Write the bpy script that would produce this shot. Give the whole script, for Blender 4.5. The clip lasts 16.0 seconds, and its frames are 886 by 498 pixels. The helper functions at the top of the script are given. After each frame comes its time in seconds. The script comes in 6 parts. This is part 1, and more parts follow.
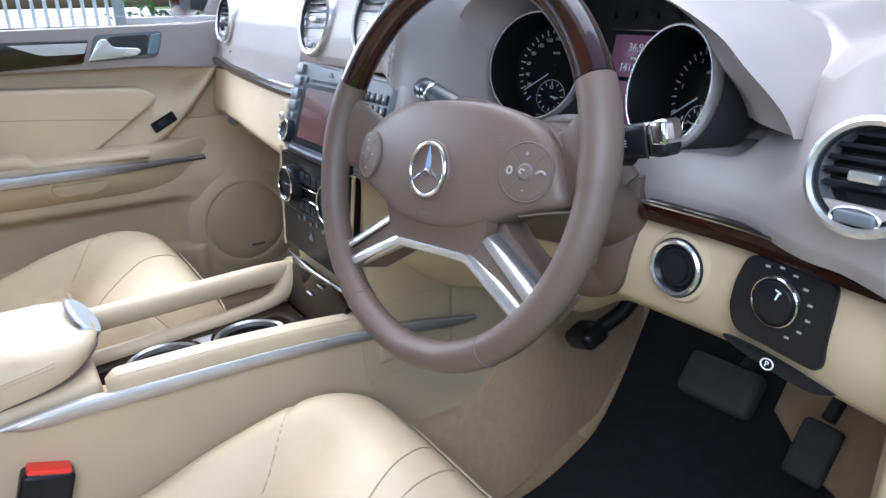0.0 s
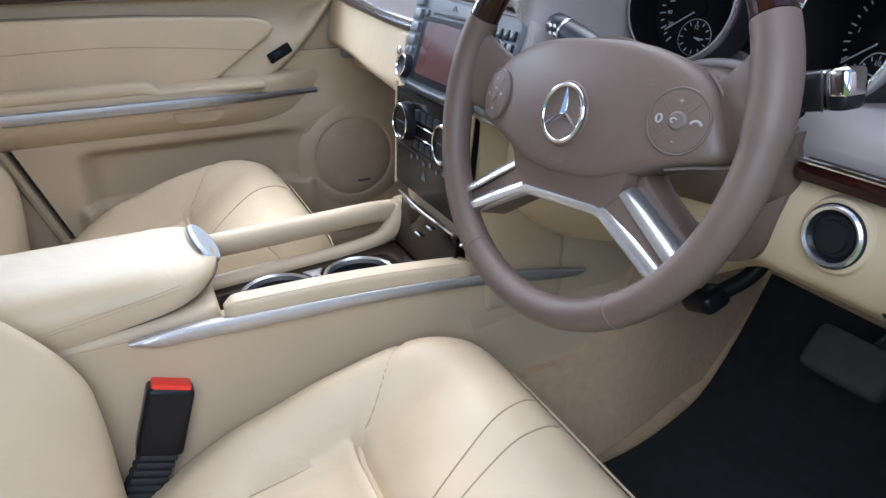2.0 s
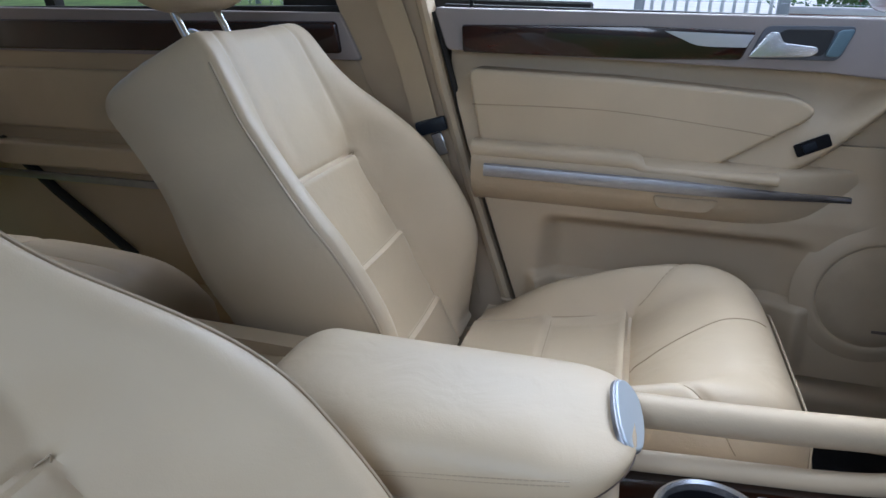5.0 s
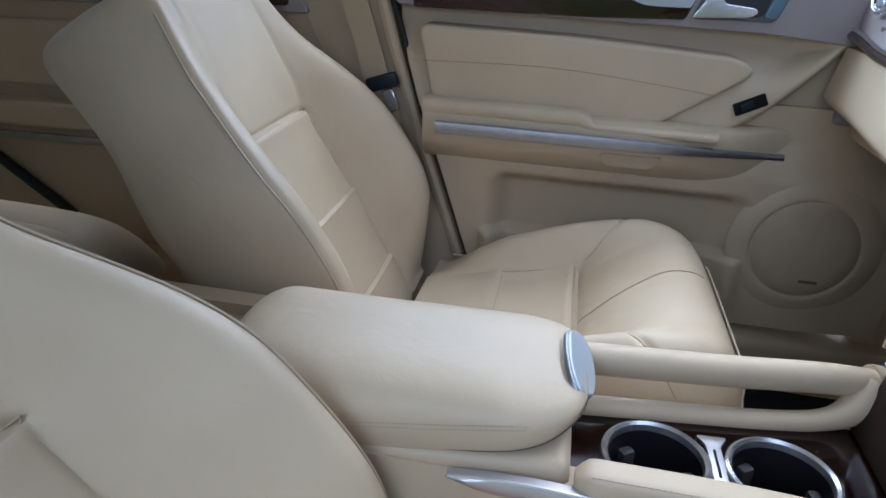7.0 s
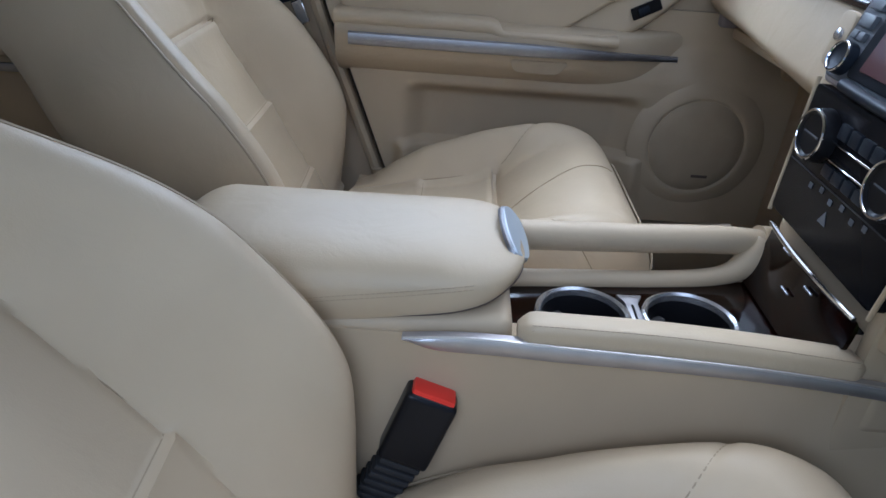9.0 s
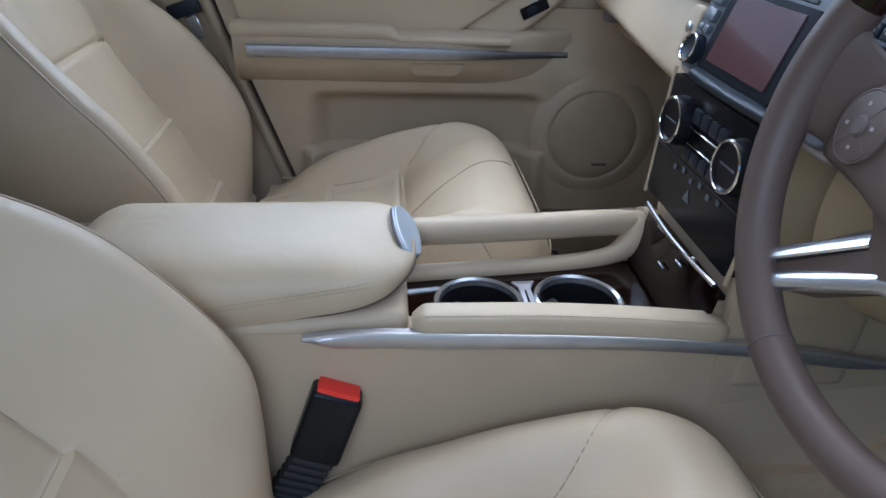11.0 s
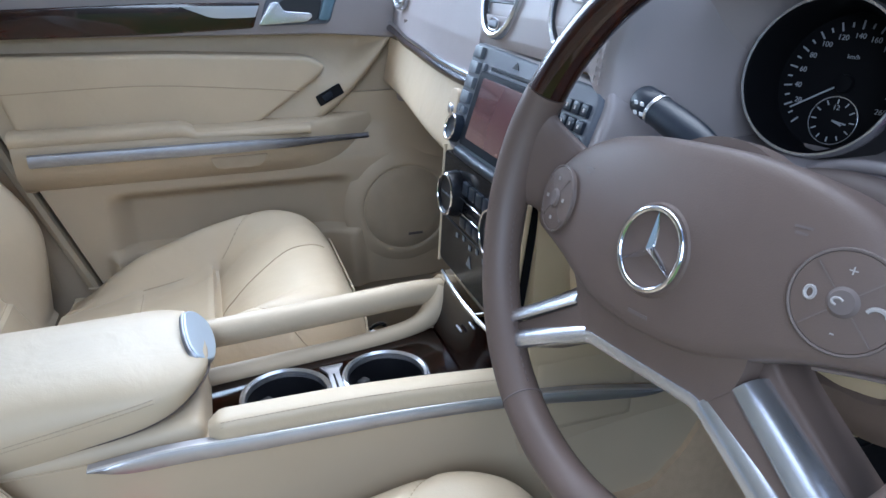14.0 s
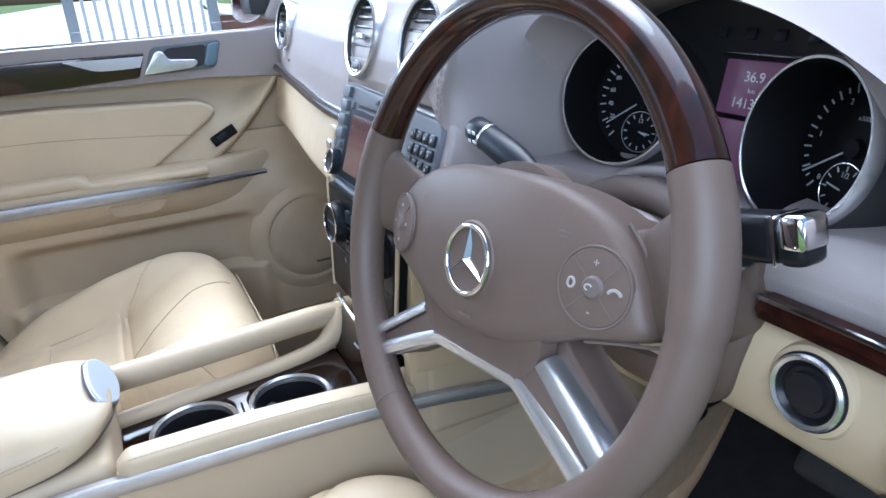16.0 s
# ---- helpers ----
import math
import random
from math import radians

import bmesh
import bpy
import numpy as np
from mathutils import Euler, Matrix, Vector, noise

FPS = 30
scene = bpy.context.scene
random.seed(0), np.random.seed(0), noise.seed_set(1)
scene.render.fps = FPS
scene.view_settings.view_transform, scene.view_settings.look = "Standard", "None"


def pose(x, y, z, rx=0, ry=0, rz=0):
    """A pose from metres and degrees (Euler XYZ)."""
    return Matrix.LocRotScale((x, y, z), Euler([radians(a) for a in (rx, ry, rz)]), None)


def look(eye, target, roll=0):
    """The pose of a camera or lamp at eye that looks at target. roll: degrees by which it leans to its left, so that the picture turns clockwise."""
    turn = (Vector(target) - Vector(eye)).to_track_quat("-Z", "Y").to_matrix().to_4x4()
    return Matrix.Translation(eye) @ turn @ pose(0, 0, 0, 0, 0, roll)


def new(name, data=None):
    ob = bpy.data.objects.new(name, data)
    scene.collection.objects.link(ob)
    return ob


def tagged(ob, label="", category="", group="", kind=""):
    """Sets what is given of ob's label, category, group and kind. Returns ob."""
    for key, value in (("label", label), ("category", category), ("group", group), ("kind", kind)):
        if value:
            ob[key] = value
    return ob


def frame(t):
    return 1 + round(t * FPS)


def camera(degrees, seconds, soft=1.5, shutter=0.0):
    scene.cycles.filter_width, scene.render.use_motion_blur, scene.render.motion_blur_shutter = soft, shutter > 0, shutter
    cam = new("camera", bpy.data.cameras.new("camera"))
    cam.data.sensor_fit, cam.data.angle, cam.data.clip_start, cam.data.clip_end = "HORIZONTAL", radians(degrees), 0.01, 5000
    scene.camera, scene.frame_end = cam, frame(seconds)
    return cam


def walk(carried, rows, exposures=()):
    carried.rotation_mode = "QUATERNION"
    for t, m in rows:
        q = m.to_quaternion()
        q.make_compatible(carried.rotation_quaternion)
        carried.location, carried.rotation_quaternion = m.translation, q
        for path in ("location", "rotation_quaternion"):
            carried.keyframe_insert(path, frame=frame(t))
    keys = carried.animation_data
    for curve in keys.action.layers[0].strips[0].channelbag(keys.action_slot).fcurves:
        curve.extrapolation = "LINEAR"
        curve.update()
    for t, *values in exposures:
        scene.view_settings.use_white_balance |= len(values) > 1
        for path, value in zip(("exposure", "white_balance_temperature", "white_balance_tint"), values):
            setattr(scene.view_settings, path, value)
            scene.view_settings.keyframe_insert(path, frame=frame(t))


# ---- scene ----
cam = camera(67.0, 16.0)
PATH = [
    (0, (0.884, -0.314, 0.807), (-0.678, 0.723, 0.112), -1.0),
    (0.5, (0.868, -0.316, 0.805), (-0.699, 0.683, 0.066), -1.5),
    (1, (0.862, -0.314, 0.801), (-0.727, 0.598, -0.002), -2.0),
    (1.5, (0.857, -0.32, 0.801), (-0.755, 0.507, -0.048), -1.8),
    (2, (0.845, -0.326, 0.801), (-0.794, 0.443, -0.049), -0.5),
    (2.5, (0.816, -0.267, 0.808), (-0.897, 0.339, -0.028), 0.3),
    (3, (0.753, -0.258, 0.819), (-1.031, 0.165, 0.019), 0.9),
    (3.5, (0.665, -0.266, 0.827), (-1.176, -0.114, 0.061), 1.2),
    (4, (0.592, -0.275, 0.822), (-1.26, -0.413, 0.081), 2.0),
    (4.5, (0.546, -0.297, 0.808), (-1.273, -0.687, 0.074), 2.0),
    (4.7, (0.537, -0.3, 0.8), (-1.259, -0.788, 0.069), 1.5),
    (6.8, (0.558, -0.313, 0.815), (-1.221, -0.681, -0.021), 2.2),
    (7, (0.555, -0.314, 0.808), (-1.23, -0.624, -0.039), 3.1),
    (7.5, (0.566, -0.32, 0.801), (-1.222, -0.504, -0.075), 3.8),
    (8, (0.585, -0.345, 0.798), (-1.189, -0.41, -0.123), 4.8),
    (8.5, (0.604, -0.348, 0.782), (-1.154, -0.376, -0.172), 4.5),
    (9, (0.621, -0.343, 0.771), (-1.117, -0.347, -0.218), 4.2),
    (9.2, (0.631, -0.346, 0.773), (-1.097, -0.325, -0.235), 4.3),
    (11.3, (0.654, -0.286, 0.787), (-1.093, -0.065, -0.161), 2.8),
    (11.5, (0.655, -0.28, 0.786), (-1.099, -0.026, -0.142), 3.0),
    (12, (0.659, -0.27, 0.791), (-1.1, 0.068, -0.099), 2.8),
    (12.5, (0.659, -0.262, 0.796), (-1.098, 0.159, -0.061), 2.4),
    (13, (0.664, -0.246, 0.809), (-1.087, 0.225, -0.035), 1.5),
    (13.5, (0.671, -0.235, 0.814), (-1.074, 0.3, -0.003), 0.9),
    (14, (0.679, -0.223, 0.816), (-1.06, 0.369, 0.027), 0.2),
    (14.5, (0.693, -0.213, 0.819), (-1.036, 0.432, 0.049), -0.7),
    (15, (0.718, -0.21, 0.814), (-0.998, 0.509, 0.079), -0.9),
    (15.5, (0.739, -0.195, 0.829), (-0.95, 0.563, 0.072), -2.5),
    (16, (0.762, -0.193, 0.845), (-0.917, 0.598, 0.099), -3.3),
]
walk(cam, [(t, look(eye, target, roll)) for t, eye, target, roll in PATH], [(0.0, 0.76, 5330, 8), (1.5, 0.60, 5380, 9), (3.0, 0.34, 5400, 9), (4.5, -0.06, 5190, 8), (7.0, -0.11, 4970, 8), (9.0, -0.30, 4970, 8), (11.5, -0.22, 4930, 7), (12.5, -0.13, 4900, 7), (14.0, 0.36, 4950, 6), (16.0, 0.73, 5090, 7)])

# ---- daylight ----
world = bpy.data.worlds.new("overcast_sky")
scene.world = world
world.use_nodes = True
wn = world.node_tree
sky = wn.nodes.new("ShaderNodeTexSky")
sky.sky_type = "NISHITA"
sky.sun_disc = False
sky.sun_elevation = radians(63)
sky.sun_rotation = radians(-69)
sky.air_density = 1.0
sky.dust_density = 6.0
sky.ozone_density = 1.0
wn.links.new(sky.outputs[0], wn.nodes["Background"].inputs[0])
wn.nodes["Background"].inputs[1].default_value = 0.15

sun_data = bpy.data.lights.new("sun", "SUN")
sun_data.energy, sun_data.angle, sun_data.color = 1.2, radians(45), (1.0, 0.98, 0.95)
sun = new("sun", sun_data)
sun.matrix_world = look((-4.2, 1.6, 9), (0, 0, 0))


def window_light(name, eye, target, w, h, power):
    data = bpy.data.lights.new(name, "AREA")
    data.shape, data.size, data.size_y, data.energy = "RECTANGLE", w, h, power
    data.color = (0.96, 0.97, 1.0)
    ob = new(name, data)
    ob.matrix_world = look(eye, target)
    return ob


# sky light through the open driver's door and the windscreen
window_light("door_opening_light", (1.12, -0.45, 1.10), (0.38, 0.28, 0.34), 0.7, 0.6, 9)
window_light("side_window_light", (-1.00, -0.52, 1.12), (0.0, -0.20, 0.30), 0.9, 0.26, 6)
window_light("windscreen_light", (0.0, 0.28, 1.46), (0.0, -0.10, 0.30), 1.4, 0.7, 4.5)


# ---- materials ----
def mat(name, color, rough=0.5, metal=0.0, var=0.08, scale=6.0, bump=0.0, bscale=400.0, coat=0.0, spec=0.5, kind="noise", wrinkle=0.0):
    m = bpy.data.materials.new(name)
    m.use_nodes = True
    nt = m.node_tree
    b = nt.nodes["Principled BSDF"]
    b.inputs["Roughness"].default_value = rough
    b.inputs["Metallic"].default_value = metal
    b.inputs["Coat Weight"].default_value = coat
    b.inputs["Coat Roughness"].default_value = 0.05
    b.inputs["Specular IOR Level"].default_value = spec
    co = nt.nodes.new("ShaderNodeTexCoord")
    no = nt.nodes.new("ShaderNodeTexNoise")
    no.inputs["Scale"].default_value = scale
    no.inputs["Detail"].default_value = 5
    nt.links.new(co.outputs["Object"], no.inputs["Vector"])
    ramp = nt.nodes.new("ShaderNodeValToRGB")
    ramp.color_ramp.elements[0].position, ramp.color_ramp.elements[1].position = 0.3, 0.7
    ramp.color_ramp.elements[0].color = (*[c * (1 - var) for c in color], 1)
    ramp.color_ramp.elements[1].color = (*[min(1, c * (1 + var)) for c in color], 1)
    nt.links.new(no.outputs["Fac"], ramp.inputs[0])
    nt.links.new(ramp.outputs[0], b.inputs["Base Color"])
    if bump:
        if kind == "noise":
            g = nt.nodes.new("ShaderNodeTexNoise")
            g.inputs["Detail"].default_value = 3
            out = g.outputs["Fac"]
        else:
            g = nt.nodes.new("ShaderNodeTexVoronoi")
            out = g.outputs["Distance"]
        g.inputs["Scale"].default_value = bscale
        nt.links.new(co.outputs["Object"], g.inputs["Vector"])
        bp = nt.nodes.new("ShaderNodeBump")
        bp.inputs["Strength"].default_value = bump
        bp.inputs["Distance"].default_value = 0.002
        nt.links.new(out, bp.inputs["Height"])
        if wrinkle:
            w = nt.nodes.new("ShaderNodeTexNoise")
            w.inputs["Scale"].default_value, w.inputs["Detail"].default_value, w.inputs["Distortion"].default_value = 16, 4, 0.6
            nt.links.new(co.outputs["Object"], w.inputs["Vector"])
            b2 = nt.nodes.new("ShaderNodeBump")
            b2.inputs["Strength"].default_value = wrinkle
            b2.inputs["Distance"].default_value = 0.012
            nt.links.new(w.outputs["Fac"], b2.inputs["Height"])
            nt.links.new(b2.outputs[0], bp.inputs["Normal"])
        nt.links.new(bp.outputs[0], b.inputs["Normal"])
    return m


def burl(name, dark=1.0):
    m = mat(name, (0.05, 0.014, 0.008), rough=0.26 if dark > 0.4 else 0.10, coat=1.0 if dark > 0.4 else 0.0, spec=0.15 if dark > 0.4 else 0.35)
    nt = m.node_tree
    b = nt.nodes["Principled BSDF"]
    co = nt.nodes.new("ShaderNodeTexCoord")
    mp = nt.nodes.new("ShaderNodeMapping")
    mp.inputs["Scale"].default_value = (3, 1, 3)
    n1 = nt.nodes.new("ShaderNodeTexNoise")
    n1.inputs["Scale"].default_value, n1.inputs["Detail"].default_value, n1.inputs["Distortion"].default_value = 13, 5, 2.0
    nt.links.new(co.outputs["Object"], mp.inputs[0])
    nt.links.new(mp.outputs[0], n1.inputs["Vector"])
    r = nt.nodes.new("ShaderNodeValToRGB")
    e = r.color_ramp.elements
    e[0].position, e[0].color = 0.3, (0.012, 0.003, 0.003, 1)
    e[1].position, e[1].color = 0.95, (0.125, 0.022, 0.010, 1)
    k = e.new(0.52)
    k.color = (0.032, 0.008, 0.005, 1)
    for q in e:
        q.color = (*[c * dark for c in q.color[:3]], 1)
    nt.links.new(n1.outputs["Fac"], r.inputs[0])
    nt.links.new(r.outputs[0], b.inputs["Base Color"])
    return m


CREAM = mat("cream_leather", (0.50, 0.403, 0.270), 0.50, spec=0.42, var=0.06, scale=7, bump=0.05, bscale=650, kind="voronoi", wrinkle=0.16)
CREAM_PLASTIC = mat("cream_soft_plastic", (0.46, 0.365, 0.24), 0.55, var=0.06, scale=5, bump=0.08, bscale=900)
CREAM_CLOTH = mat("cream_pillar_trim", (0.42, 0.33, 0.22), 0.8, var=0.05, scale=8, bump=0.15, bscale=1200)
STITCH = mat("pale_taupe_thread", (0.34, 0.30, 0.28), 0.8)
GRILLE_POCKET = mat("grille_cloth_and_pocket_shade", (0.40, 0.315, 0.205), 0.7, var=0.05, scale=20, bump=0.25, bscale=1500)
SEAM = mat("seam_thread", (0.35, 0.275, 0.18), 0.8)
PIPE = mat("leather_piping", (0.40, 0.32, 0.215), 0.5)
TAUPE = mat("taupe_soft_plastic", (0.285, 0.250, 0.240), 0.48, var=0.05, scale=9, bump=0.10, bscale=1100, kind="voronoi", wrinkle=0.05)
TAUPE_LEATHER = mat("taupe_leather", (0.106, 0.075, 0.060), 0.50, spec=0.35, var=0.06, scale=14, bump=0.06, bscale=1100, kind="voronoi")
KEY_MARK = mat("pale_key_marking", (0.31, 0.28, 0.26), 0.5)
LABEL_TAUPE = mat("embossed_taupe", (0.115, 0.088, 0.078), 0.6)
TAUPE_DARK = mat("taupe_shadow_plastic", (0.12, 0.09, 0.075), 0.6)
WOOD = burl("burl_walnut", 0.56)
TRAY_WOOD = burl("dark_tray_walnut", 0.18)
CHROME = mat("chrome", (0.80, 0.80, 0.82), 0.10, 1.0, var=0.02)
SATIN = mat("satin_aluminium", (0.66, 0.66, 0.68), 0.27, 0.9, var=0.05, scale=30)
DARK_METAL = mat("dark_satin_metal", (0.22, 0.22, 0.24), 0.35, 1.0, var=0.05)
SILVER = mat("veneer_reflection", (0.52, 0.55, 0.60), 0.3, 0.25, var=0.03)
LONG_STRIP = mat("satin_strip", (0.56, 0.55, 0.57), 0.48, 0.9, var=0.06, scale=40)
STRIP = mat("brushed_strip", (0.34, 0.34, 0.36), 0.42, 1.0, var=0.08, scale=40)
BLACK = mat("black_plastic", (0.010, 0.010, 0.012), 0.30, var=0.15, spec=0.22)
BEZEL = mat("dark_bezel_plastic", (0.012, 0.014, 0.018), 0.55, var=0.1, spec=0.06)
EDGE = mat("edge_highlight_metal", (0.80, 0.79, 0.80), 0.42, 0.9, var=0.05)
PANEL_BLACK = mat("gloss_panel_black", (0.008, 0.008, 0.010), 0.24, var=0.15, spec=0.08)
BLACK_MATT = mat("black_matt_plastic", (0.016, 0.016, 0.018), 0.6, var=0.15)
DARK_BLUE = mat("dark_slate_plastic", (0.016, 0.020, 0.028), 0.36, spec=0.22, var=0.12)
SLATE = mat("slate_metallic_paint", (0.115, 0.122, 0.138), 0.5, 0.0, spec=0.2, var=0.06)
BUTTON = mat("grey_button", (0.10, 0.11, 0.125), 0.4, var=0.1)
BLUE_BUTTON = mat("lock_button", (0.10, 0.16, 0.20), 0.35, var=0.1)
CARPET = mat("beige_carpet", (0.53, 0.385, 0.235), 0.95, var=0.07, scale=60, bump=0.9, bscale=700)
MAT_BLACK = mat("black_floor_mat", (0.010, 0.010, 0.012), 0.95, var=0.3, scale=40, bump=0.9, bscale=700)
RUBBER = mat("grey_rubber", (0.048, 0.045, 0.043), 0.7, var=0.15, scale=40, bump=0.3, bscale=300)
PALE = mat("pale_satin_metal", (0.55, 0.60, 0.64), 0.35, 0.35, var=0.04)
RED = mat("red_plastic", (0.75, 0.035, 0.02), 0.35, var=0.06)
WEBBING = mat("belt_webbing", (0.42, 0.33, 0.21), 0.7, bump=0.4, bscale=900)
WEB_BLACK = mat("black_webbing", (0.02, 0.02, 0.022), 0.7, bump=0.5, bscale=700)
SCREEN = mat("dark_display_glass", (0.11, 0.055, 0.055), 0.12, var=0.05, coat=0.6)
GAUGE = mat("gauge_face", (0.004, 0.004, 0.005), 0.6, var=0.1, spec=0.1)
GAUGE_MARK = mat("dim_gauge_marking", (0.32, 0.32, 0.33), 0.5)
WHITE_MARK = mat("white_marking", (0.75, 0.75, 0.75), 0.5)
SCREEN_LCD = mat("purple_display", (0.10, 0.055, 0.075), 0.25, var=0.08)
lcd = SCREEN_LCD.node_tree.nodes["Principled BSDF"]
lcd.inputs["Emission Color"].default_value = (0.30, 0.10, 0.22, 1)
lcd.inputs["Emission Strength"].default_value = 0.10
HEADLINER = mat("headliner_cloth", (0.45, 0.40, 0.33), 0.9)
CAR_PAINT = mat("maroon_paint", (0.10, 0.012, 0.018), 0.3, coat=1.0)
DOOR_RUBBER = mat("door_seal_rubber", (0.02, 0.018, 0.016), 0.8)


# ---- mesh helpers ----
def V(*a):
    return Vector(a)


def part(name, bm, material, parent, label="", smooth=True):
    bmesh.ops.recalc_face_normals(bm, faces=bm.faces)
    if smooth:
        for f in bm.faces:
            f.smooth = True
    me = bpy.data.meshes.new(name)
    bm.to_mesh(me)
    bm.free()
    me.materials.append(material)
    if smooth:
        me.set_sharp_from_angle(angle=radians(42))
    ob = new(name, me)
    ob.parent = parent
    if label:
        tagged(ob, label)
    return ob


def thing(name, label, category, m=None, group="", kind=""):
    ob = new(name)
    ob.matrix_basis = m if m is not None else Matrix()
    return tagged(ob, label, category, group, kind)


def xf(bm, m):
    bmesh.ops.transform(bm, matrix=m, verts=bm.verts)
    return bm


def rbox(sx, sy, sz, b=0.004, seg=2, m=None):
    bm = bmesh.new()
    bmesh.ops.create_cube(bm, size=1)
    bmesh.ops.scale(bm, vec=(sx, sy, sz), verts=bm.verts)
    if b:
        bmesh.ops.bevel(bm, geom=list(bm.edges), offset=min(b, 0.49 * min(sx, sy, sz)), segments=seg, profile=0.6, affect="EDGES")
    return xf(bm, m) if m is not None else bm


def cr(pts, n=8, closed=False):
    """A smooth curve through points."""
    p = [Vector(q) for q in pts]
    k = len(p)
    out = []
    for i in range(k if closed else k - 1):
        if closed:
            a, b, c, d = p[i - 1], p[i], p[(i + 1) % k], p[(i + 2) % k]
        else:
            a, b, c, d = p[max(i - 1, 0)], p[i], p[i + 1], p[min(i + 2, k - 1)]
        for j in range(n):
            t = j / n
            out.append(0.5 * ((2 * b) + (c - a) * t + (2 * a - 5 * b + 4 * c - d) * t * t + (3 * b - a - 3 * c + d) * t ** 3))
    if not closed:
        out.append(p[-1])
    return out


def prism(pts, depth, bevel=0.003, seg=2, m=None):
    """An outline in XY, extruded from z 0 to depth, its upper edge rounded."""
    bm = bmesh.new()
    f = bm.faces.new([bm.verts.new((p[0], p[1], 0)) for p in pts])
    if f.normal.z == 0:
        f.normal_update()
    r = bmesh.ops.extrude_face_region(bm, geom=[f])
    top = [v for v in r["geom"] if isinstance(v, bmesh.types.BMVert)]
    bmesh.ops.translate(bm, vec=(0, 0, depth), verts=top)
    if bevel:
        tops = set(top)
        ed = [e for e in bm.edges if e.verts[0] in tops and e.verts[1] in tops]
        bmesh.ops.bevel(bm, geom=ed, offset=bevel, segments=seg, profile=0.6, affect="EDGES", clamp_overlap=True)
    return xf(bm, m) if m is not None else bm


def loft(rings, caps=True, closed=True):
    bm = bmesh.new()
    vs = [[bm.verts.new(p) for p in r] for r in rings]
    n = len(vs[0])
    for a, b in zip(vs, vs[1:]):
        for i in range(n if closed else n - 1):
            j = (i + 1) % n
            bm.faces.new((a[i], a[j], b[j], b[i]))
    if caps and closed:
        bm.faces.new(vs[0][::-1])
        bm.faces.new(vs[-1])
    return bm


def tube(pts, r, n=10, closed=False, flat=1.0):
    """A round bar along points; r is a number or a list."""
    pts = [Vector(p) for p in pts]
    k = len(pts)
    rings = []
    up = None
    for i, p in enumerate(pts):
        if closed:
            t = (pts[(i + 1) % k] - pts[i - 1]).normalized()
        else:
            t = (pts[min(i + 1, k - 1)] - pts[max(i - 1, 0)]).normalized()
        if up is None:
            up = t.orthogonal().normalized()
        up = (up - t * up.dot(t)).normalized()
        s = t.cross(up)
        rr = r[i] if isinstance(r, (list, tuple)) else r
        rings.append([p + rr * (math.cos(2 * math.pi * j / n) * up + flat * math.sin(2 * math.pi * j / n) * s) for j in range(n)])
    if closed:
        rings.append(rings[0])
        bm = loft(rings, caps=False)
        bmesh.ops.remove_doubles(bm, verts=bm.verts, dist=1e-6)
        return bm
    return loft(rings)


def lathe(profile, n=40, m=None):
    """A turned body round Z from (radius, z) pairs."""
    rings = [[(r * math.cos(2 * math.pi * i / n), r * math.sin(2 * math.pi * i / n), z) for i in range(n)] for r, z in profile]
    bm = loft(rings, caps=False)
    bmesh.ops.remove_doubles(bm, verts=bm.verts, dist=1e-6)
    return xf(bm, m) if m is not None else bm


def sheet(fn, us, vs, thick=0.0, direction=(0, 0, -1)):
    """A surface fn(u, v), closed into a slab along direction."""
    bm = bmesh.new()
    g = [[bm.verts.new(fn(u, v)) for u in us] for v in vs]
    for a, b in zip(g, g[1:]):
        for i in range(len(us) - 1):
            bm.faces.new((a[i], a[i + 1], b[i + 1], b[i]))
    if thick:
        d = Vector(direction) * thick
        h = [[bm.verts.new(v.co + d) for v in row] for row in g]
        for a, b in zip(h, h[1:]):
            for i in range(len(us) - 1):
                bm.faces.new((a[i], b[i], b[i + 1], a[i + 1]))
        rim = g[0] + [r[-1] for r in g[1:]] + g[-1][-2::-1] + [r[0] for r in g[-2:0:-1]]
        rim2 = h[0] + [r[-1] for r in h[1:]] + h[-1][-2::-1] + [r[0] for r in h[-2:0:-1]]
        k = len(rim)
        for i in range(k):
            bm.faces.new((rim[i], rim2[i], rim2[(i + 1) % k], rim[(i + 1) % k]))
    return bm


def stitches(pts, length=0.004, gap=0.0025, r=0.0006):
    """A row of short raised threads along points, as one mesh."""
    pts = [Vector(p) for p in pts]
    out = bmesh.new()
    pos = 0.0
    path = []
    for a, b in zip(pts, pts[1:]):
        path.append((pos, a, b, (b - a).length))
        pos += (b - a).length

    def at(d):
        for p0, a, b, L in path:
            if d <= p0 + L:
                return a.lerp(b, (d - p0) / max(L, 1e-9))
        return pts[-1]
    d = 0.0
    while d + length < pos:
        a, b = at(d), at(d + length)
        t = (b - a).normalized()
        u = t.orthogonal().normalized() * r
        w = t.cross(u)
        ra = [out.verts.new(a + q) for q in (u, w, -u, -w)]
        rb = [out.verts.new(b + q) for q in (u, w, -u, -w)]
        for i in range(4):
            out.faces.new((ra[i], ra[(i + 1) % 4], rb[(i + 1) % 4], rb[i]))
        out.faces.new(ra[::-1])
        out.faces.new(rb)
        d += length + gap
    return out


def lin(a, b, n):
    return [a + (b - a) * i / (n - 1) for i in range(n)]


def basis(o, x, y, z):
    """A pose from an origin and three axes."""
    m = Matrix.Identity(4)
    for i, a in enumerate((x, y, z)):
        m[0][i], m[1][i], m[2][i] = a
    m[0][3], m[1][3], m[2][3] = o
    return m


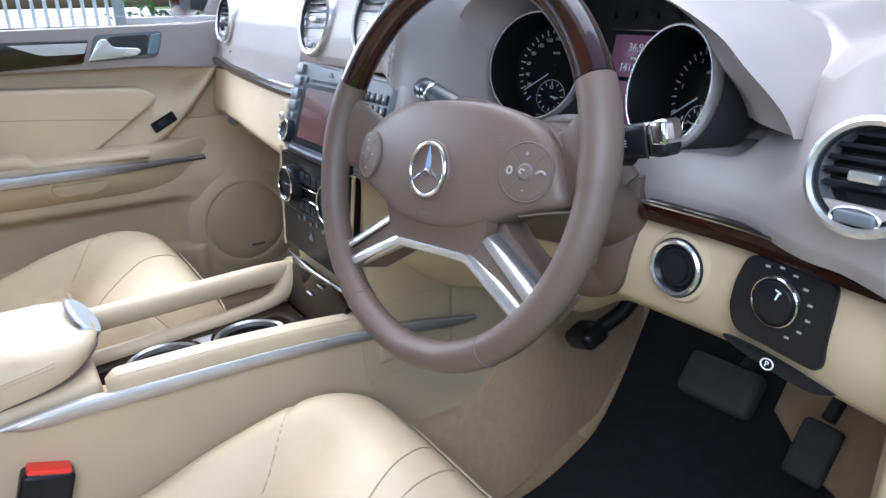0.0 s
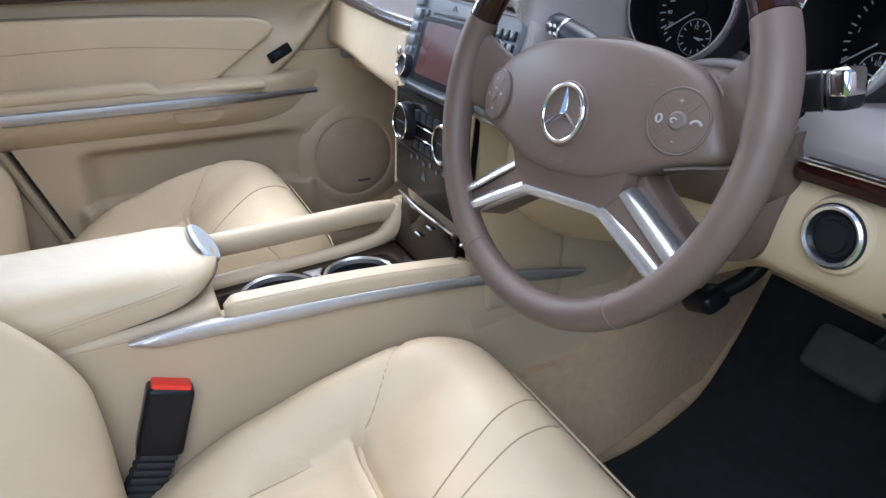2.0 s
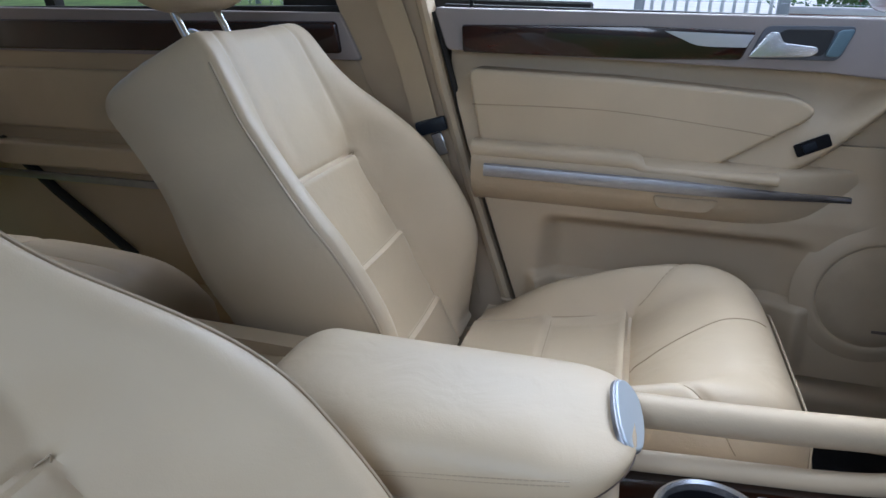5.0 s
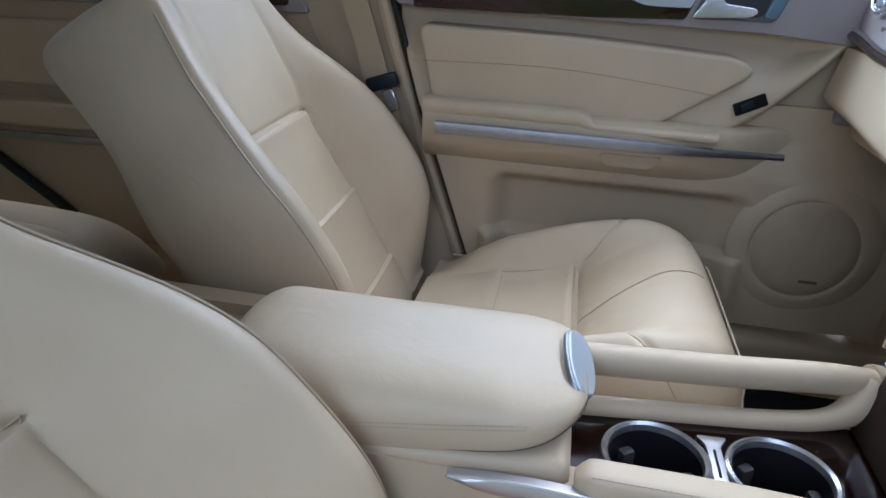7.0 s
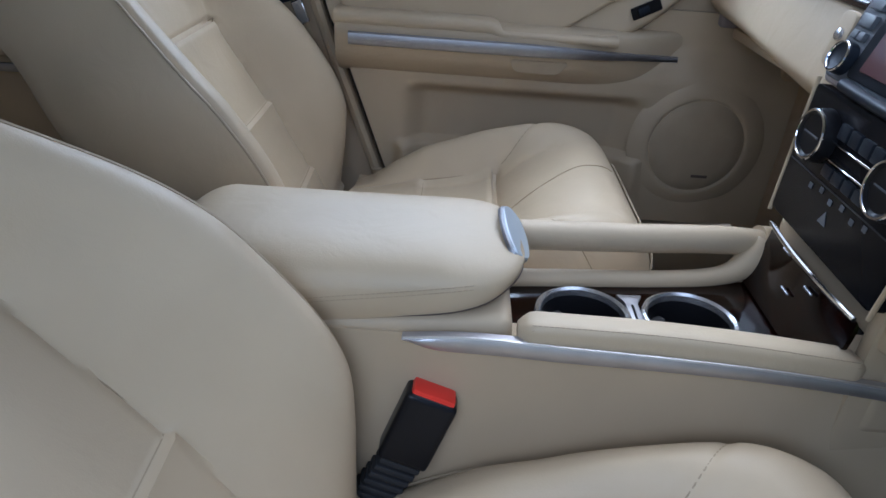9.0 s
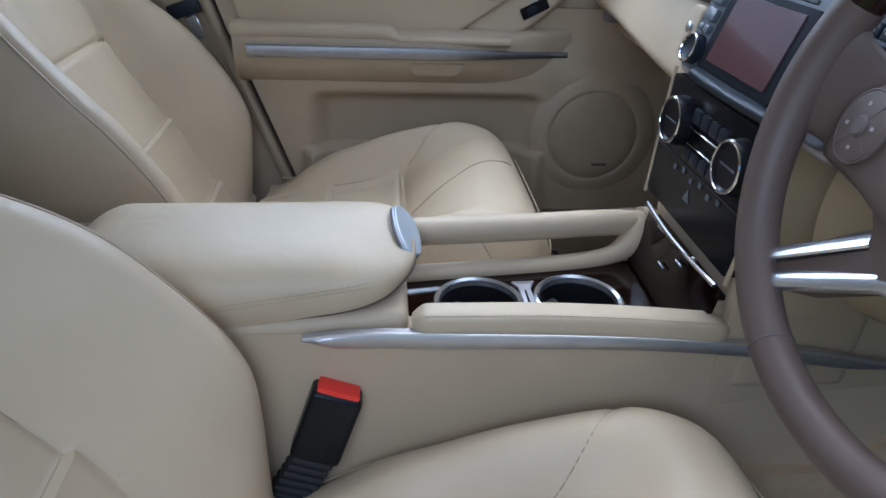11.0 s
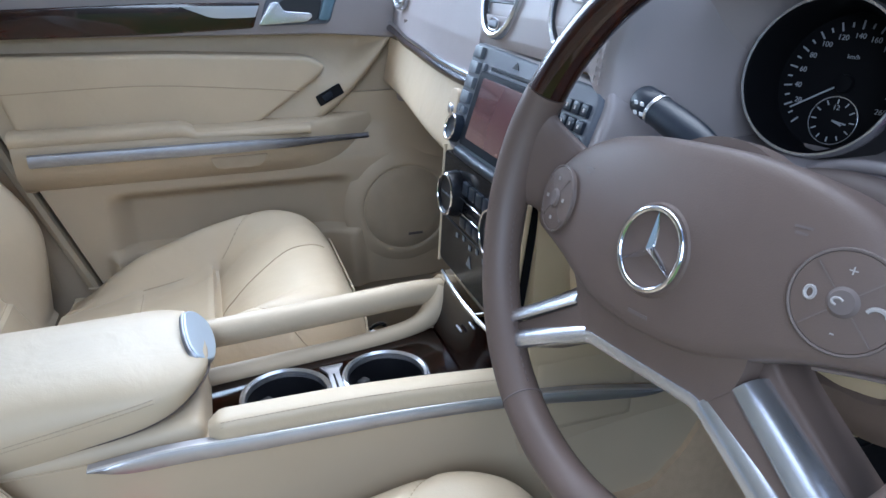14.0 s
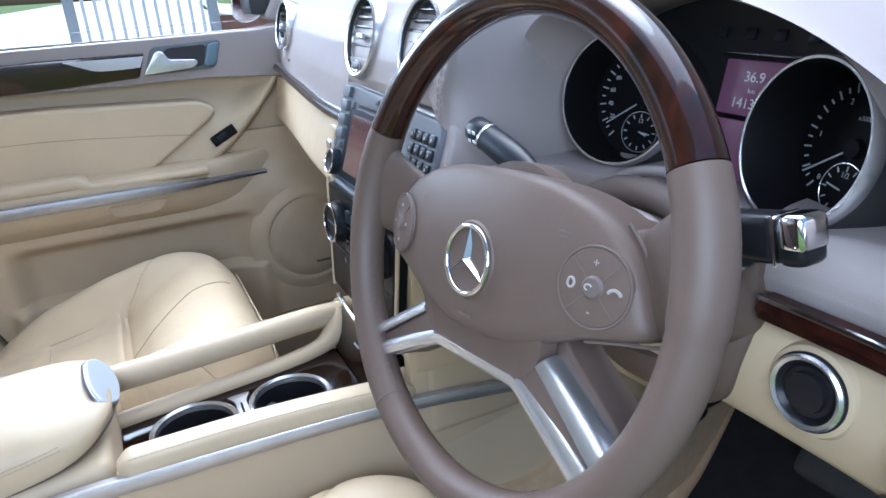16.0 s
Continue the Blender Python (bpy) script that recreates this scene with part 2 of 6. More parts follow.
def sm(a, b, x):
    t = max(0.0, min(1.0, (x - a) / (b - a)))
    return t * t * (3 - 2 * t)


def dip(d, w):
    return math.exp(-(d / w) ** 2)


# door panels: local X runs along the car (forward), local Y up, local Z into the cabin
def side_frame(x):
    return basis((x, 0, 0), (0, 1, 0), (0, 0, 1), (1, 0, 0))


def rounded_poly(pts, r, n=5):
    """Corners of an outline rounded with radius r."""
    out = []
    k = len(pts)
    for i in range(k):
        a, b, c = Vector((*pts[i - 1][:2], 0)), Vector((*pts[i][:2], 0)), Vector((*pts[(i + 1) % k][:2], 0))
        rr = pts[i][2] if len(pts[i]) > 2 else r
        d1, d2 = (a - b), (c - b)
        q1 = b + d1.normalized() * min(rr, d1.length * 0.48)
        q2 = b + d2.normalized() * min(rr, d2.length * 0.48)
        for j in range(n + 1):
            t = j / n
            out.append((1 - t) ** 2 * q1 + 2 * t * (1 - t) * b + t * t * q2)
    return out


def text(parent, s, size, m, material=None, name="lettering"):
    cu = bpy.data.curves.new(name, "FONT")
    cu.body, cu.size, cu.align_x, cu.align_y, cu.extrude = s, size, "CENTER", "CENTER", 0.0002
    ob = new("text_source", cu)
    bpy.context.view_layer.update()
    me = bpy.data.meshes.new_from_object(ob.evaluated_get(bpy.context.evaluated_depsgraph_get()))
    bpy.data.objects.remove(ob)
    me.materials.append(material or WHITE_MARK)
    o = new(name, me)
    me.name = name
    o.parent, o.matrix_basis = parent, m
    return o


# ---- cabin shell ----
def shell():
    floor = thing("floor", "beige carpeted cabin floor of the car", "floor", kind="structure")
    part("carpet", rbox(1.40, 1.30, 0.04, 0.005, m=pose(0, -0.05, -0.02)), CARPET, floor)
    part("carpet", rbox(1.40, 1.3, 0.03, 0.005, m=pose(0, -1.35, 0.03)), CARPET, floor)
    toe = sheet(lambda u, v: V(u, 0.52 + 0.30 * v, 0.0 + 0.42 * v * v + 0.05 * v), lin(-0.70, 0.70, 6), lin(0, 1, 14), 0.03, (0, 0.6, -0.8))
    part("toe_board", toe, CARPET, floor)
    sillw = thing("sill", "cream plastic door sill by the passenger seat", "sill", kind="structure")
    part("sill_plate", rbox(0.10, 1.9, 0.10, 0.02, 3, pose(-0.725, -0.35, 0.06)), CREAM_PLASTIC, sillw)
    roof = tagged(part("ceiling", rbox(1.50, 2.10, 0.03, 0.01, 2, pose(0, -1.20, 1.20)), HEADLINER, None), "light grey cloth headliner", "ceiling", kind="structure")
    rail = thing("roof_rail", "cloth covered roof rail over the driver's door opening", "roof rail", kind="structure")
    part("rail_trim", rbox(0.07, 2.00, 0.11, 0.03, 3, pose(0.755, -1.23, 1.15)), HEADLINER, rail)
    jamb = thing("door_jamb", "cream trimmed jamb of the open driver's door", "door jamb", kind="structure")
    part("jamb_trim", rbox(0.11, 0.10, 0.60, 0.02, 3, pose(0.748, 0.30, 0.26)), CREAM_PLASTIC, jamb)
    part("sill_plate", rbox(0.10, 1.10, 0.09, 0.02, 3, pose(0.760, -0.27, 0.035)), CREAM_PLASTIC, jamb)
    bulk = thing("wall_front", "black bulkhead ahead of the footwells", "wall", kind="structure")
    # bulkhead in the floor mats' black, darker than the beige kick panels
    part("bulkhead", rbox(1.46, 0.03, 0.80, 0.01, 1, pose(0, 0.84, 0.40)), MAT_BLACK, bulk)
    part("kick_panel", rbox(0.03, 0.56, 0.62, 0.01, 2, pose(-0.745, 0.58, 0.36)), CARPET, bulk)
    part("kick_panel", rbox(0.03, 0.66, 0.62, 0.01, 2, pose(0.730, 0.54, 0.36)), CARPET, bulk)
    rear = thing("wall_rear", "cream trimmed rear wall of the cabin", "wall", kind="structure")
    right = thing("wall_right", "cream trimmed rear side of the cabin behind the driver", "wall", kind="structure")
    part("side_trim", rbox(0.05, 1.45, 0.78, 0.01, 2, pose(0.775, -1.50, 0.39)), CREAM_PLASTIC, right)
    part("rear_trim", rbox(1.42, 0.04, 0.75, 0.01, 2, pose(0, -2.20, 0.40)), CREAM_PLASTIC, rear)


shell()


# ---- seats ----
HALF = 0.264
BOLSTER_Z = [(-0.03, 0.200), (0.01, 0.222), (0.06, 0.262), (0.116, 0.299), (0.17, 0.320), (0.22, 0.340), (0.28, 0.357), (0.323, 0.366), (0.37, 0.370), (0.42, 0.360), (0.455, 0.342), (0.50, 0.31)]
MIDDLE_Z = [(-0.03, 0.222), (0.10, 0.236), (0.20, 0.250), (0.245, 0.263), (0.262, 0.268), (0.30, 0.304), (0.34, 0.332), (0.38, 0.350), (0.42, 0.348), (0.455, 0.335), (0.50, 0.31)]
BOLSTER_D = [(-0.05, 0.0), (0.0, 0.038), (0.05, 0.074), (0.10, 0.102), (0.16, 0.112), (0.25, 0.108), (0.30, 0.098), (0.35, 0.084), (0.40, 0.067), (0.45, 0.050), (0.50, 0.041), (0.55, 0.037), (0.60, 0.032)]


def table(x, rows):
    """A smooth curve through (x, value) rows."""
    n = len(rows)
    if x <= rows[0][0]:
        return rows[0][1]
    for i in range(n - 1):
        (a, va), (b, vb) = rows[i], rows[i + 1]
        if x <= b:
            h = b - a
            sa = (vb - rows[i - 1][1]) / (b - rows[i - 1][0]) if i else (vb - va) / h
            sb = (rows[i + 2][1] - va) / (rows[i + 2][0] - a) if i + 2 < n else (vb - va) / h
            t = (x - a) / h
            return (2 * t ** 3 - 3 * t * t + 1) * va + (t ** 3 - 2 * t * t + t) * h * sa + (3 * t * t - 2 * t ** 3) * vb + (t ** 3 - t * t) * h * sb
    return rows[-1][1]


def thigh_seam(y):
    """Half width at which the seam between bolster and thigh support runs."""
    return 0.152 + 0.098 * sm(0.25, 0.385, y) ** 1.15


def lip(d, reach):
    """A stitched step: sharp at d = 0, fading over reach."""
    return math.exp(-d / reach) * sm(0.0, 0.006, d) if d > 0 else 0.0


def cushion_z(x, y):
    """Height of the cushion over the seat's base; y runs from 0 at the back to 0.47 at the front."""
    ax = abs(x)
    mid, bol = table(y, MIDDLE_Z), table(y, BOLSTER_Z)
    k = sm(0.125, 0.205, ax)
    z = mid + (bol - mid) * k
    z += 0.007 * math.cos(min(1.0, ax / 0.15) * 1.57) * (1 - sm(0.24, 0.26, y))
    z += 0.007 * lip(0.118 - y, 0.05) * (ax < 0.15) + 0.010 * lip(0.250 - y, 0.03) * (ax < 0.15)
    z -= 0.006 * dip(ax - 0.150, 0.005) * (1 - sm(0.25, 0.265, y))
    z -= 0.011 * dip(y - 0.255, 0.006) * (ax < 0.155)
    z -= 0.005 * dip(ax - thigh_seam(y), 0.006) * sm(0.25, 0.26, y) * (1 - sm(0.365, 0.385, y))
    return z


def seat(name, label, m, group, middle, recline, forward):
    s = thing(name, label, "car seat", m, group)
    # cushion
    us = [math.sin(math.pi / 2 * u) for u in lin(-1, 1, 121)]
    vs = [1 - (1 - v) ** 1.6 for v in lin(0, 1, 110)]

    def wide(v):
        return HALF * (1 - 0.34 * max(0.0, (v - 0.70) / 0.30) ** 2.6)

    def edge(u, v):
        y = -0.02 + 0.512 * v
        x = u * wide(v)
        return V(x, y, top(x, y, u, v))

    def top(x, y, u, v):
        z = cushion_z(x, y)
        fall = 1 - abs(u) ** 9
        ff = 1 - max(0.0, (v - 0.84) / 0.16) ** 3.4
        return 0.17 + (z - 0.17) * max(0.0, fall) ** 0.40 * max(0.0, ff) ** 0.40

    def on_top(x, y):
        v = (y + 0.02) / 0.512
        return V(x, y, top(x, y, x / wide(v), v))

    part("cushion", sheet(edge, us, vs, 0.05), CREAM, s)

    def base(u, v):
        p = edge(u, v)
        return V(p.x * 0.985, min(p.y, 0.482), 0.20)

    part("cushion_base", sheet(base, lin(-1, 1, 30), lin(0, 1, 30), 0.12), CREAM, s)
    part("seat_frame", rbox(0.40, 0.40, 0.10, 0.02, 2, pose(0, 0.18, 0.075)), BLACK_MATT, s)
    for sx in (-0.19, 0.19):
        part("seat_rail", rbox(0.035, 0.62, 0.035, 0.006, 2, pose(sx, 0.18, 0.0175 - m.translation.z)), DARK_METAL, s)
    part("height_lever", tube(cr([V(-0.03, 0.37, 0.07), V(-0.05, 0.47, 0.105), V(-0.072, 0.545, 0.142), V(-0.060, 0.570, 0.128)], 6), 0.011, 10, flat=0.3), SATIN, s)
    # piping round the cushion's edge and its seams
    pipe = [edge(u, 0.955) + V(0, 0.004, 0.002) for u in lin(-0.90, 0.90, 60)]
    sides = [[edge(q * 0.955, v) + V(q * 0.004, 0, 0.001) for v in lin(0.02, 0.955, 50)] for q in (-1, 1)]
    part("piping", tube(sides[0] + pipe[1:-1] + sides[1][::-1], 0.0016, 6), PIPE, s)
    for q in (-1, 1):
        part("flank_piping", tube([V(q * (wide(v) * 0.992 + 0.001), -0.02 + 0.512 * v, 0.215 + 0.035 * sm(0.1, 0.9, v)) for v in lin(0.05, 0.80, 30)], 0.0025, 6), PIPE, s)

    def seam(pts, r=0.0009):
        part("seam", tube([on_top(x, y) + V(0, 0, 0.0006) for x, y in pts], r, 5), SEAM, s)

    for q in (-1, 1):
        seam([(q * 0.150, y) for y in lin(0.03, 0.25, 30)])
        seam([(q * thigh_seam(y), y) for y in lin(0.255, 0.375, 26)])
    seam([(x, 0.254) for x in lin(-0.150, 0.150, 40)])
    seam([(x, 0.119) for x in lin(-0.145, 0.145, 40)])
    for x0, x1 in middle:
        seam([(x0 + (x1 - x0) * sm(0.25, 0.5, y) , y) for y in lin(0.258, 0.445, 40)])

    # backrest: local x across, q up the back, d out of its face
    sa, ca = math.sin(radians(recline)), math.cos(radians(recline))
    U, N = V(0, -sa, ca), V(0, ca, sa)
    O = V(0, -0.080, 0.225) + N * forward
    TOP = 0.585
    ROWS = (0.045, 0.185)
    INSERT = 0.345

    def width(q):
        return 0.250 - 0.012 * sm(0.0, 0.1, 0.1 - q) - 0.090 * sm(0.27, 0.565, q)

    def inner(q):
        return 0.128 - 0.012 * sm(0.2, 0.345, q) - 0.008 * sm(0.345, 0.56, q)

    def face(x, q):
        w, ax, ins = width(q), abs(x), inner(q)
        k = sm(ins - 0.012, w * 0.90, ax)
        mid = 0.010 + 0.014 * sm(0.30, 0.56, q) + 0.008 * sm(0.05, 0.10, ax) * sm(0.345, 0.40, q)
        d = mid + (max(table(q, BOLSTER_D), mid) - mid) * k
        d -= 0.006 * max(0.0, (ax / w - 0.90) / 0.10) ** 2
        d += 0.006 * math.cos(min(1.0, ax / ins) * 1.57) * (q < INSERT)
        if ax < ins:
            for row in ROWS:
                d += 0.009 * lip(row - q, 0.045)
            d += 0.006 * lip(INSERT - q, 0.05)
            d -= 0.006 * dip(q - INSERT, 0.005)
        d -= 0.006 * dip(ax - ins, 0.005) * (q < INSERT)
        d -= 0.003 * dip(ax - ins, 0.006) * sm(INSERT, INSERT + 0.02, q)
        return d

    def ring(q):
        w = width(q)
        t = max(0.0, (q - (TOP - 0.045)) / 0.045)
        end = max(0.0, 1 - t ** 2.2) ** 0.5
        we = w - 0.014
        out = [(we * math.sin(u * math.pi / 2), face(we * math.sin(u * math.pi / 2), q)) for u in lin(-1, 1, 110)]
        df = face(we, q)
        back = -0.105 - 0.020 * sm(0.10, 0.45, q) - 0.048 * sm(0.38, 0.58, q)
        bulge = 0.016 * sm(0.30, 0.52, q)
        side = [(we + 0.005, df - 0.001), (we + 0.010, df - 0.006), (w - 0.001 + bulge * 0.4, df - 0.018), (w + 0.004 + bulge, (df + back) / 2), (w + bulge, back + 0.040), (w - 0.006 + bulge, back + 0.018), (w - 0.020 + bulge * 0.6, back + 0.005), (w - 0.045, back)]
        out += side + [(x, back - 0.006) for x in lin(w - 0.07, -(w - 0.07), 16)] + [(-x, d) for x, d in side[::-1]]
        mid = -0.035
        return [O + U * q + N * (mid + (d - mid) * (0.72 + 0.28 * end)) + V(x * (0.84 + 0.16 * end), 0, 0) for x, d in out]

    qs = lin(-0.05, TOP - 0.046, 140) + [TOP - 0.045 + 0.045 * math.sin(t * math.pi / 2) for t in lin(0, 1, 14)]
    part("backrest", loft([ring(q) for q in qs]), CREAM, s)

    def bseam(pts, r=0.0010):
        part("seam", tube([O + U * q + N * (face(x, q) + 0.0004) + V(x, 0, 0) for x, q in pts], r, 5), SEAM, s)

    for k in (-1, 1):
        bseam([(k * inner(q), q) for q in lin(0.02, 0.345, 60)])
        # welt between face and flank
        part("piping", tube([O + U * q + N * (face(width(q) - 0.014, q) - 0.006) + V(k * (width(q) - 0.0015), 0, 0) for q in lin(0.0, 0.535, 60)], 0.0020, 6), PIPE, s)
    bseam([(x, INSERT) for x in lin(-inner(INSERT), inner(INSERT), 40)])
    for row in ROWS:
        bseam([(x, row) for x in lin(-0.124, 0.124, 40)])
    # headrest on two posts
    for k in (-1, 1):
        foot = O + U * (TOP - 0.01) + N * (-0.05) + V(k * 0.055, 0, 0)
        part("headrest_post", tube([foot, foot + U * 0.09 + N * 0.005], 0.006, 12), CHROME, s)
        part("post_collar", tube([foot - U * 0.006, foot + U * 0.012], 0.015, 16), CREAM_PLASTIC, s)
    hc = O + U * (TOP + 0.158) + N * (-0.02)
    hr = []
    for t in lin(-1, 1, 26):
        f = max(0.0, 1 - abs(t) ** 3.5) ** 0.5
        hr.append([hc + U * (t * 0.105) + V(math.copysign(abs(math.cos(a)) ** 0.6, math.cos(a)) * 0.135 * (0.35 + 0.65 * f), 0, 0)
                   + N * (math.copysign(abs(math.sin(a)) ** 0.7, math.sin(a)) * 0.055 * (0.15 + 0.85 * f)) for a in [2 * math.pi * i / 40 for i in range(40)]])
    part("headrest", loft(hr), CREAM, s)
    return s


seat("front_seat", "cream leather front passenger seat with stitched panels", pose(-0.412, -0.512, 0), "front seats", ((0.02, -0.05),), 31.0, 0.0)
seat("front_seat", "cream leather driver's seat pushed forward towards the wheel", pose(0.375, -0.405, -0.032), "front seats", ((-0.008, -0.068), (0.020, -0.013)), 37.5, 0.052)


# ---- passenger door ----
def door():
    d = thing("door_1", "closed front passenger door with cream leather trim", "car door", kind="structure")
    m = side_frame(-0.80)
    out = rounded_poly([(-0.675, 0.758), (-0.648, 0.68), (-0.594, 0.52), (-0.480, 0.20), (-0.45, 0.12), (0.30, 0.12), (0.34, 0.758)], 0.03)
    part("door_body", prism(out, 0.034, 0.012, 3, m), CREAM_PLASTIC, d)
    part("door_seal", tube([V(-0.742, y - 0.012, z) for y, z in ((-0.668, 0.755), (-0.642, 0.68), (-0.588, 0.51), (-0.474, 0.20), (-0.445, 0.12))], 0.006, 8), DOOR_RUBBER, d)
    # taupe top with its sill
    top = rounded_poly([(-0.672, 0.764), (-0.645, 0.69), (0.0, 0.683), (0.20, 0.668), (0.34, 0.66), (0.34, 0.795), (0.10, 0.770)], 0.01)
    part("upper_trim", prism(top, 0.086, 0.02, 4, m), TAUPE, d)
    # cream bolster frame round the insert
    def bolster(u, v):
        y = -0.648 + 0.804 * u
        low = 0.488 + 0.20 * max(0.0, (y + 0.070) / 0.226) ** 1.6
        top = 0.690 - 0.004 * max(0.0, (y - 0.06) / 0.09)
        z = low + max(0.002, top - low) * v
        y = max(y, -0.590 - 0.066 * (z - 0.488) / 0.2)
        rim = min(1.0, min(z - low, (0.158 - y) * 0.9) / 0.022)
        hollow = sm(0.020, 0.075, min(z - low, (0.158 - y) * 0.8)) * sm(0.575, 0.668, z)
        return V(-0.746 + 0.030 * math.sqrt(max(0.0, 1 - (1 - rim) ** 2)) - 0.040 * hollow - 0.008 * sm(0.0, 0.09, z - low), y, z)
    part("bolster", sheet(bolster, lin(0, 1, 110), lin(0, 1, 40), 0.008, (-1, 0, 0)), CREAM, d, "hollowed cream bolster round the insert")
    ins = rounded_poly([(-0.603, 0.660, 0.022), (-0.572, 0.520, 0.022), (-0.150, 0.512, 0.022), (0.004, 0.617, 0.03), (-0.03, 0.642, 0.03), (-0.30, 0.656, 0.03)], 0.022, 6)
    part("insert", prism(ins, 0.096, 0.017, 6, m), CREAM, d, "padded cream leather insert")
    part("seam", tube([side_frame(-0.7045) @ p for p in cr([V(-0.59, 0.595, 0), V(-0.35, 0.60, 0), V(-0.15, 0.585, 0), V(-0.06, 0.575, 0)], 10)], 0.0012, 6), SEAM, d)
    # armrest ledge under the insert: bulging section along the car
    rings = []
    for y in lin(-0.580, 0.125, 40):
        k = 1 - sm(-0.20, 0.125, y) ** 1.3
        p = 0.003 + 0.059 * k
        prof = cr([V(0, 0.525, 0), V(p * 0.75, 0.518, 0), V(p, 0.500, 0), V(p * 0.98, 0.470, 0), V(p * 0.86, 0.445, 0), V(p * 0.45, 0.418, 0), V(0, 0.405, 0)], 5)
        rings.append([V(-0.732 + q.x - 0.024 * sm(0.0, 0.125, y), y, q.y - 0.006 * sm(-0.2, 0.12, y)) for q in prof] + [V(-0.76, y, 0.405), V(-0.76, y, 0.52)])
    part("armrest", loft(rings), CREAM_PLASTIC, d)
    pad = [[V(-0.70 + 0.030 * math.copysign(abs(math.cos(a)) ** 0.6, math.cos(a)), y, 0.516 - (0.012 * sm(-0.29, -0.26, y)) + (0.016 if y < -0.27 else 0.010) * math.copysign(abs(math.sin(a)) ** 0.7, math.sin(a)))
            for a in [2 * math.pi * i / 24 for i in range(24)]] for y in lin(-0.582, -0.045, 60)]
    part("armrest_pad", loft(pad), CREAM, d)
    strip = [[V(-0.660 + q[0] - 0.046 * sm(-0.20, 0.125, y) ** 1.3, y, 0.483 - 0.006 * sm(-0.2, 0.1, y) + q[1] * (0.0125 * (1 - 0.55 * sm(-0.25, 0.09, y)))) for q in ((0.0, -1), (0.006, -0.8), (0.008, 0), (0.006, 0.8), (0.0, 1), (-0.008, 0))] for y in lin(-0.552, 0.078, 40)]
    part("metal_strip", loft(strip), STRIP, d, "brushed aluminium strip")
    # flat plate for the pull pocket; the recess's shade is its darker colour
    part("pull_pocket", prism(rounded_poly([(-0.247, 0.462), (-0.130, 0.462), (-0.15, 0.437), (-0.235, 0.437)], 0.012), 0.010, 0.004, 2, side_frame(-0.680)), GRILLE_POCKET, d)
    # map pocket and loudspeaker

    def lower(u, v):
        z = 0.125 + 0.435 * v
        yl = -0.455 - 0.113 * (z - 0.125) / 0.315
        y = yl + (0.338 - yl) * u
        rec = sm(-0.455, -0.400, y) * (1 - sm(0.365, 0.395, z)) * (1 - sm(-0.02, 0.06, y))
        lip = sm(-0.47, -0.44, y) * (1 - sm(0.258, 0.274, z)) * (1 - sm(0.03, 0.07, y))
        return V(-0.712 - 0.040 * rec + 0.024 * lip - 0.010 * sm(0.20, 0.295, y) - 0.036 * sm(0.42, 0.50, z), y, z)
    part("map_pocket", sheet(lower, lin(0, 1, 110), lin(0, 1, 80), 0.012, (-1, 0, 0)), CREAM_PLASTIC, d)
    spm = side_frame(-0.722) @ Matrix.Translation((0.160, 0.302, 0))
    part("speaker_pod", lathe([(0.0, 0.0), (0.140, 0.004), (0.128, 0.011), (0.110, 0.016), (0.103, 0.0175), (0.100, 0.0165), (0.098, 0.014), (0, 0.014)], 64, spm), CREAM_PLASTIC, d)
    part("speaker_grille", lathe([(0.098, 0.012), (0.094, 0.017), (0.07, 0.021), (0.04, 0.023), (0.0, 0.024)], 64, spm), GRILLE_POCKET, d, "perforated round loudspeaker grille")
    part("speaker_badge", rbox(0.034, 0.006, 0.003, 0.001, 1, spm @ pose(0.02, -0.062, 0.0215)), TAUPE_DARK, d)
    # veneer and opener
    wood = rounded_poly([(-0.616, 0.736), (-0.612, 0.688), (-0.30, 0.691), (-0.135, 0.698), (-0.118, 0.744), (-0.3, 0.745)], 0.006)
    part("veneer", prism(wood, 0.094, 0.006, 3, m), WOOD, d, "dark red burl wood veneer")
    # pale reflection on the veneer's upper front part, laid on as silver
    sil = cr([V(-0.262, 0.739, 0), V(-0.235, 0.728, 0), V(-0.205, 0.718, 0), V(-0.160, 0.717, 0), V(-0.130, 0.718, 0)], 6) + [V(-0.121, 0.738, 0)]
    part("veneer_glint", prism(sil, 0.0965, 0.002, 2, m), SILVER, d, "pale reflection on the veneer, laid on as a silver patch")
    rec = rounded_poly([(-0.125, 0.700), (-0.105, 0.753), (0.030, 0.757), (0.012, 0.703)], 0.012)
    part("opener_recess", prism(rec, 0.092, 0.003, 2, m), SLATE, d)
    part("opener_well", prism(rounded_poly([(-0.104, 0.711), (-0.078, 0.749), (-0.001, 0.751), (-0.012, 0.709)], 0.010), 0.0935, 0.001, 1, m), BLACK_MATT, d)
    lever = rounded_poly([(-0.127, 0.703), (-0.100, 0.744), (-0.086, 0.745), (-0.076, 0.728), (-0.026, 0.724), (-0.022, 0.717), (-0.034, 0.708)], 0.006)
    part("opener_lever", prism(lever, 0.012, 0.004, 3, side_frame(-0.708)), SATIN, d, "satin chrome door opener")
    part("lock_switch", prism(rounded_poly([(-0.012, 0.709), (0.002, 0.750), (0.026, 0.753), (0.010, 0.709)], 0.008), 0.099, 0.003, 2, m), BLUE_BUTTON, d)
    part("lock_pin", lathe([(0, 0.02), (0.004, 0.02), (0.005, 0.016), (0.0035, 0.0), (0, 0)], 12, pose(-0.730, -0.605, 0.765)), BLACK, d)
